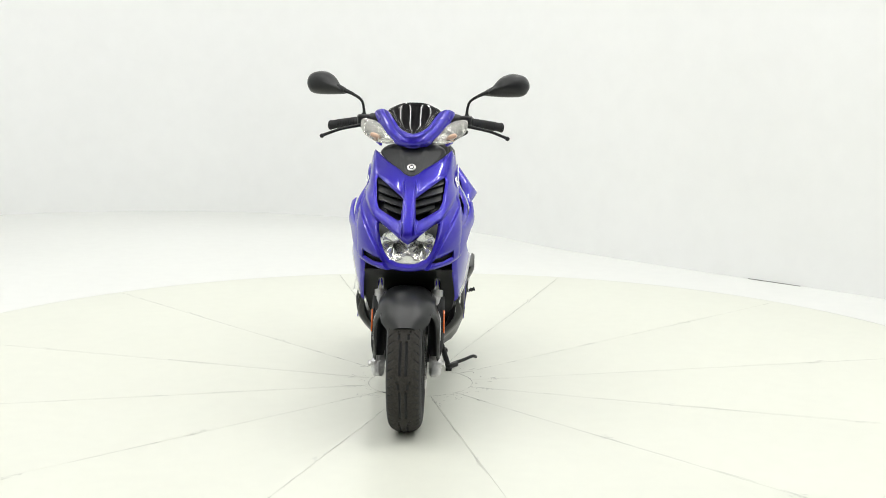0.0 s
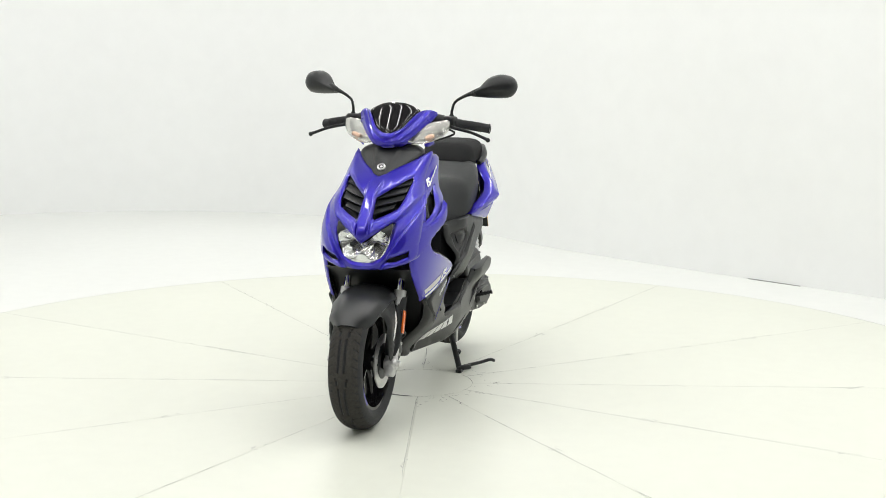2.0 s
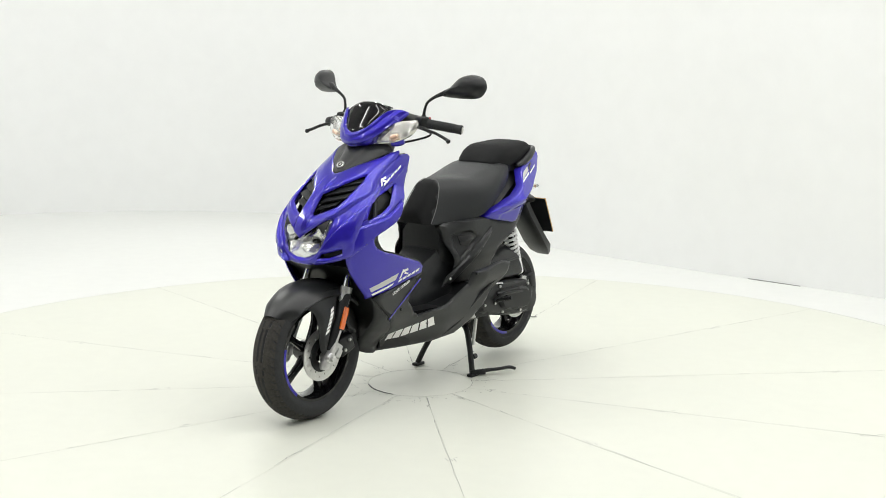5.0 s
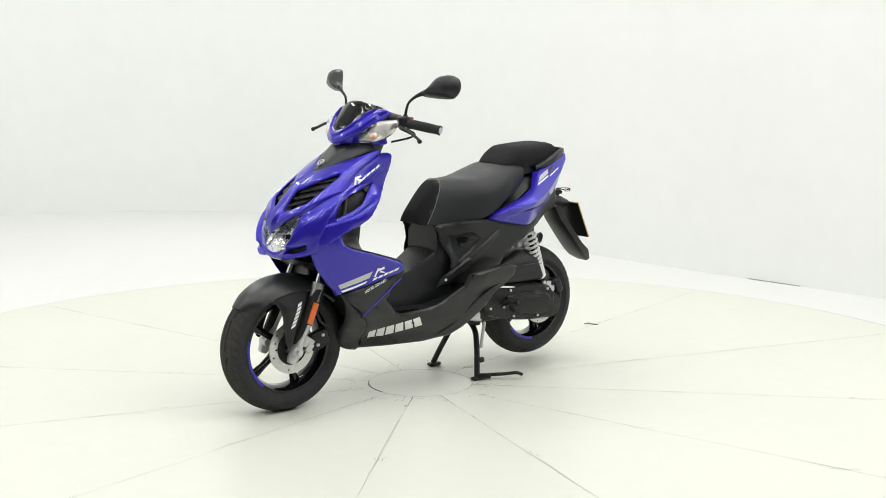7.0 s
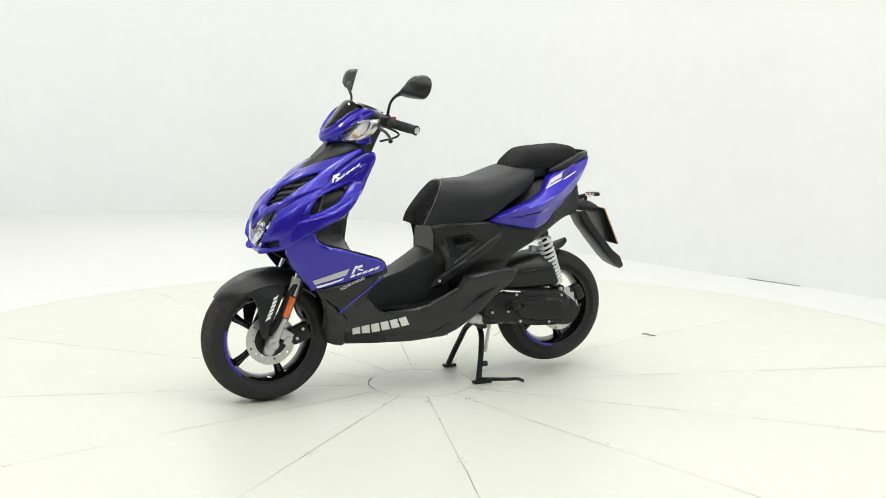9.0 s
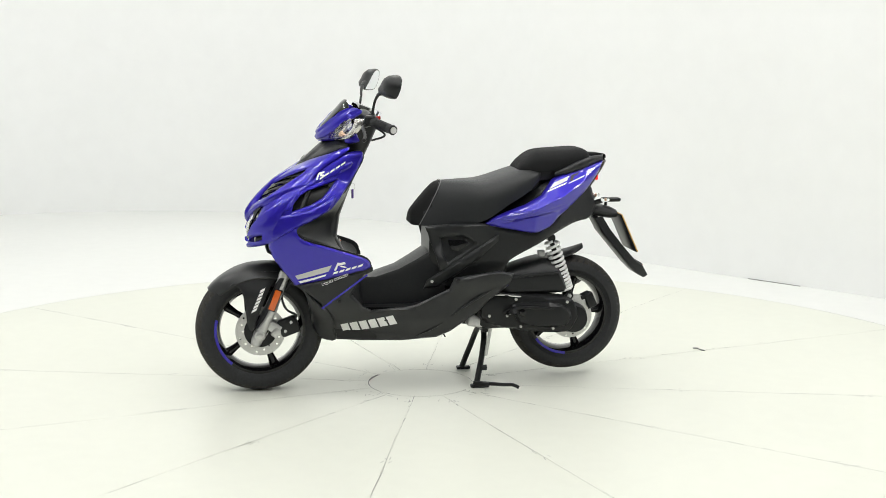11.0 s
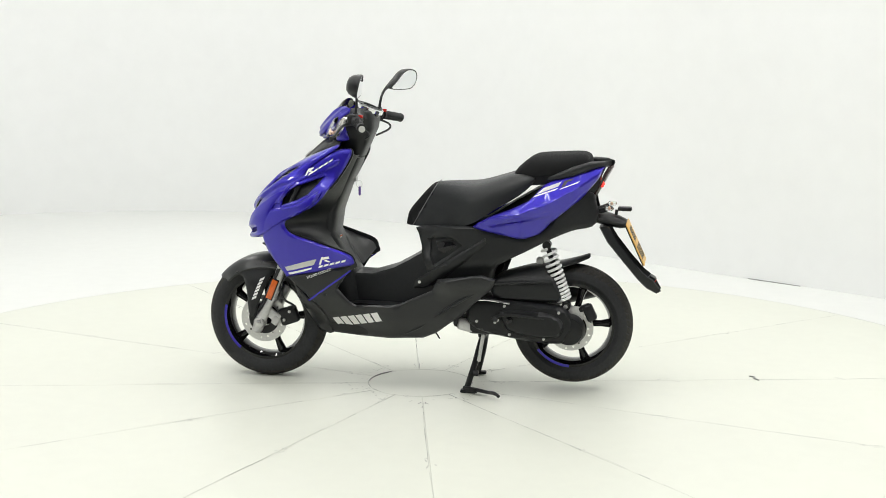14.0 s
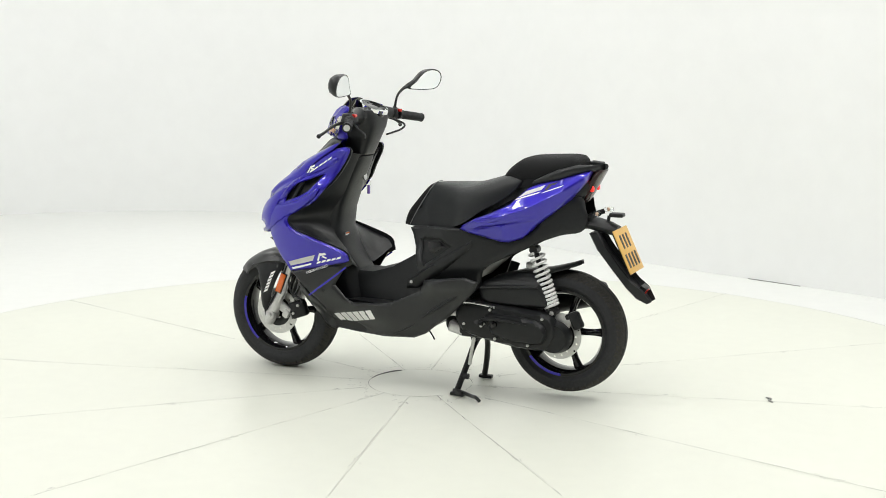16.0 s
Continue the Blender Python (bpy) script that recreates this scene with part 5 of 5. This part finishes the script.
    part("reflector_face", moved(box((-0.0155, -0.022, -0.009), (-0.0125, 0.022, 0.009), 0.001), Matrix.Translation((-0.890, 0, 0.448)) @ Matrix.Rotation(radians(-32), 4, "Y")), RED, flap, "small red reflector")
    m = Matrix.Translation((-0.827, 0.000, 0.588)) @ Matrix.Rotation(radians(25), 4, "Y")
    plate = part("number_plate", moved(box((-0.002, -0.083, -0.084), (0.002, 0.083, 0.084), 0.0015), m), YELLOW, SCOOTER, "yellow number plate with dark bars")
    part("plate_backing", moved(box((0.0025, -0.082, -0.083), (0.0065, 0.082, 0.083), 0.001), m), SOFTBLACK, plate, "black plate holder")
    for row, n, z0 in ((0, 3, 0.035), (1, 4, -0.037)):
        for k in range(n):
            y = (k - (n - 1) / 2) * 0.036
            part("plate_bar", moved(box((-0.0032, y - 0.008, z0 - 0.026), (-0.0018, y + 0.008, z0 + 0.026), 0), m), DARKDECAL, plate)


tail()


# -- engine, airbox, shock, stand
def engine():
    def cover_surface(bulge, y0):
        return lambda x, z: (x, y0 + bulge * (1 - ((z - 0.29) / 0.09) ** 2) * 0.5, z)
    cvt = part("transmission_cover", panel([(-0.205, 0.330), (-0.225, 0.362), (-0.273, 0.374), (-0.40, 0.366), (-0.551, 0.352), (-0.592, 0.325), (-0.604, 0.280), (-0.590, 0.232), (-0.554, 0.212), (-0.447, 0.216), (-0.32, 0.236), (-0.245, 0.256), (-0.212, 0.285)],
                                           cover_surface(0.012, 0.148), (0, -1, 0), cell=0.012, roll=0.014, thick=0.05), SOFTBLACK, SCOOTER, "satin black belt drive cover")
    part("cover_boss", panel([(-0.33, 0.330), (-0.40, 0.338), (-0.52, 0.330), (-0.565, 0.305), (-0.570, 0.268), (-0.545, 0.240), (-0.46, 0.238), (-0.37, 0.256), (-0.345, 0.290)], cover_surface(0.012, 0.164), (0, -1, 0), cell=0.012, roll=0.012, thick=0.01), SOFTBLACK, cvt)
    part("kick_boss", moved(lathe([(0.0001, -0.01), (0.014, -0.01), (0.012, 0.006), (0.0001, 0.008)], 18), Matrix.Translation((-0.372, 0.172, 0.302))), GLOSSBLACK, cvt)
    part("cover_rib", tube([(-0.30, 0.160, 0.302), (-0.335, 0.170, 0.318), (-0.40, 0.174, 0.322), (-0.50, 0.170, 0.312)], [0.003, 0.006, 0.006, 0.002], 8), SOFTBLACK, cvt)
    for x, z in ((-0.325, 0.297), (-0.315, 0.288), (-0.245, 0.290), (-0.37, 0.244), (-0.50, 0.232), (-0.555, 0.335), (-0.35, 0.352)):
        part("cover_screw", moved(lathe([(0.0001, -0.004), (0.0055, -0.004), (0.0055, 0.003), (0.0001, 0.004)], 8), Matrix.Translation((x, 0.156, z))), STEEL, cvt)
    pedal = part("kick_pedal", tube([(-0.318, 0.160, 0.298), (-0.322, 0.182, 0.306), (-0.326, 0.226, 0.318)], [0.008, 0.0065, 0.0065], 10), SOFTBLACK, cvt, "ribbed black kick-start pedal")
    for k in range(4):
        c = Vector((-0.323, 0.188, 0.308)) + Vector((-0.003, 0.036, 0.010)) * (k / 3)
        part("pedal_rib", tube([tuple(c), tuple(c + Vector((-0.0004, 0.005, 0.0014)))], 0.0088, 10), RUBBER, pedal)
    # bright shaft of the kick-start lever along the top of the cover
    part("kick_lever_shaft", tube([(-0.235, 0.150, 0.371), (-0.29, 0.152, 0.372), (-0.37, 0.152, 0.362)], 0.0045, 8), CHROME, cvt)
    part("final_drive", moved(lathe([(0.0001, -0.06), (0.055, -0.06), (0.062, -0.01), (0.052, 0.028), (0.0001, 0.034)], 32), Matrix.Translation((-0.590, 0.115, 0.262))), SOFTBLACK, SCOOTER, "black final drive case")
    eng = part("engine_case", merge(box((-0.50, -0.10, 0.23), (-0.20, 0.13, 0.36), 0.02), box((-0.24, -0.09, 0.245), (-0.14, 0.10, 0.33), 0.018)), SOFTBLACK, SCOOTER, "black engine case")
    part("sump_cover", moved(box((-0.035, -0.02, -0.022), (0.035, 0.02, 0.022), 0.010, 3), Matrix.Translation((-0.200, 0.108, 0.262)) @ Matrix.Rotation(radians(-12), 4, "Y")), SILVER, eng, "bare aluminium cover")
    part("swing_mount", moved(box((-0.03, -0.09, -0.012), (0.03, 0.09, 0.012), 0.006), Matrix.Translation((-0.165, 0.02, 0.315))), STEEL, eng)
    cal = part("rear_caliper", moved(merge(box((-0.020, -0.018, -0.032), (0.018, 0.018, 0.030), 0.008, 3), box((-0.012, -0.020, 0.012), (0.032, 0.012, 0.034), 0.006, 2)), Matrix.Translation((-0.664, 0.092, 0.328)) @ Matrix.Rotation(radians(25), 4, "Y")), SOFTBLACK, SCOOTER, "black rear brake caliper")
    part("caliper_bracket", moved(lathe([(0.0001, -0.004), (0.034, -0.004), (0.034, 0.004), (0.0001, 0.004)], 24), Matrix.Translation((-0.612, 0.098, 0.318))), SILVER, cal)
    air = part("airbox", panel([(-0.288, 0.426), (-0.31, 0.450), (-0.349, 0.466), (-0.467, 0.494), (-0.521, 0.486), (-0.548, 0.424), (-0.552, 0.370), (-0.42, 0.366), (-0.318, 0.368), (-0.292, 0.40)], lambda x, z: (x, 0.128 - 0.05 * smooth01((z - 0.43) / 0.09), z), (0, -1, 0), cell=0.014, roll=0.012, thick=0.10), PLASTIC, SCOOTER, "matt black airbox")
    part("airbox_ridge", tube([(-0.30, 0.126, 0.428), (-0.42, 0.127, 0.440), (-0.525, 0.124, 0.446)], 0.006, 8), PLASTIC, air)
    part("breather_cap", moved(box((-0.014, -0.014, -0.01), (0.014, 0.014, 0.014), 0.006), Matrix.Translation((-0.472, 0.06, 0.512))), GREYDECAL, air)
    hug = part("rear_hugger", loft([[(x, u * w, z - 0.012 * u * u) for u in np.linspace(-1, 1, 9)] + [(x, u * w, z - 0.006 - 0.012 * u * u) for u in np.linspace(1, -1, 9)] for x, z, w in ((-0.44, 0.470, 0.06), (-0.50, 0.497, 0.07), (-0.56, 0.510, 0.066), (-0.62, 0.527, 0.045), (-0.656, 0.540, 0.015))]), PLASTIC, SCOOTER, "short black rear hugger")
    # shock absorber with white coil
    p0, p1 = Vector((-0.500, 0.088, 0.580)), Vector((-0.576, 0.088, 0.350))
    d = (p1 - p0)
    shock = part("rear_shock", tube([tuple(p0 + d * 0.02), tuple(p0 + d * 0.98)], 0.010, 12), SOFTBLACK, SCOOTER, "rear shock absorber with a white coil spring")
    ax, u = d.normalized(), Vector((0, 1, 0))
    w = ax.cross(u)
    coil, turns = [], 12.5
    for k in range(int(turns * 10) + 1):
        a = math.tau * k / 10
        f = k / (turns * 10)
        f = 0.05 + 0.86 * (f * 1.35 - 0.35 * f * f)
        coil.append(tuple(p0 + d * f + (u * math.cos(a) + w * math.sin(a)) * 0.0255))
    part("spring", tube(coil, 0.0054, 8, 2), WHITE, shock, "white coil spring")
    part("top_mount", moved(lathe([(0.0001, -0.02), (0.016, -0.02), (0.016, 0.02), (0.0001, 0.02)], 18), Matrix.Translation(p0)), SOFTBLACK, shock)
    part("bottom_mount", moved(lathe([(0.0001, -0.022), (0.017, -0.022), (0.017, 0.022), (0.0001, 0.022)], 18), Matrix.Translation(p1)), SOFTBLACK, shock)
    part("mount_bolt", moved(lathe([(0.0001, 0.0), (0.009, 0.0), (0.009, 0.007), (0.0001, 0.009)], 6), Matrix.Translation(p1 + Vector((0, 0.021, 0)))), STEEL, shock)
    # exhaust silencer on the far side
    ex = part("silencer", tube([(-0.28, -0.135, 0.30), (-0.36, -0.15, 0.31), (-0.50, -0.155, 0.345), (-0.66, -0.155, 0.385), (-0.70, -0.155, 0.395)], [0.03, 0.046, 0.050, 0.048, 0.035], 20), SOFTBLACK, SCOOTER, "black exhaust silencer")
    part("header_pipe", tube([(-0.15, -0.05, 0.25), (-0.20, -0.11, 0.235), (-0.28, -0.135, 0.30)], 0.014, 10), SOFTBLACK, ex)
    # centre stand
    stand = part("centre_stand", tube([(-0.203, 0.128, 0.014), (-0.216, 0.112, 0.06), (-0.232, 0.090, 0.12), (-0.246, 0.060, 0.185), (-0.252, 0.0, 0.218), (-0.246, -0.070, 0.185), (-0.232, -0.108, 0.12), (-0.216, -0.134, 0.06), (-0.203, -0.150, 0.014)], 0.0115, 12), SOFTBLACK, SCOOTER, "black tubular centre stand, folded down")
    for y in (0.129, -0.151):
        part("stand_foot", moved(box((-0.030, -0.013, -0.006), (0.026, 0.013, 0.007), 0.004), Matrix.Translation((-0.206, y, 0.0075))), SOFTBLACK, stand)
    part("stand_lever", tube([(-0.205, 0.130, 0.016), (-0.235, 0.146, 0.020), (-0.295, 0.196, 0.026), (-0.325, 0.226, 0.032), (-0.345, 0.240, 0.024)], [0.010, 0.008, 0.0068, 0.0068, 0.0065], 10), SOFTBLACK, stand)
    part("lever_gusset", moved(box((-0.045, -0.004, -0.004), (0.02, 0.014, 0.016), 0.004), Matrix.Translation((-0.212, 0.132, 0.012)) @ Matrix.Rotation(radians(-35), 4, "Z")), SOFTBLACK, stand)
    part("stand_pivot", box((-0.268, -0.075, 0.205), (-0.236, 0.075, 0.250), 0.008), SOFTBLACK, stand)
    part("stop_rubber", moved(lathe([(0.0001, -0.010), (0.011, -0.010), (0.011, 0.010), (0.0001, 0.010)], 14), Matrix.Translation((-0.236, 0.112, 0.075)) @ Matrix.Rotation(radians(90), 4, "Z")), RUBBER, stand)
    part("stand_spring", tube([(-0.245, 0.100, 0.120), (-0.262, 0.100, 0.225)], 0.007, 10), STEEL, stand)
    part("spring_hook", tube([(-0.262, 0.100, 0.22), (-0.265, 0.098, 0.25)], 0.003, 8), STEEL, stand)
    part("drain_hose", tube([(-0.055, 0.07, 0.235), (-0.075, 0.075, 0.215), (-0.088, 0.078, 0.196)], 0.003, 6), RUBBER, SCOOTER, "thin black drain hose")


engine()


# ---- what moves: the turntable and the scooter on it ----
def motions():
    walk(TABLE, [(t, pose(0, 0, 0, 0, 0, a)) for t, a in TURN])
    walk(SCOOTER, [(t, pose(0, 0, 0, 0, 0, a - 4.29) @ pose(0, -0.0219, 0) @ pose(0, 0, 0, -0.6, 0, 0)) for t, a in TURN])


motions()
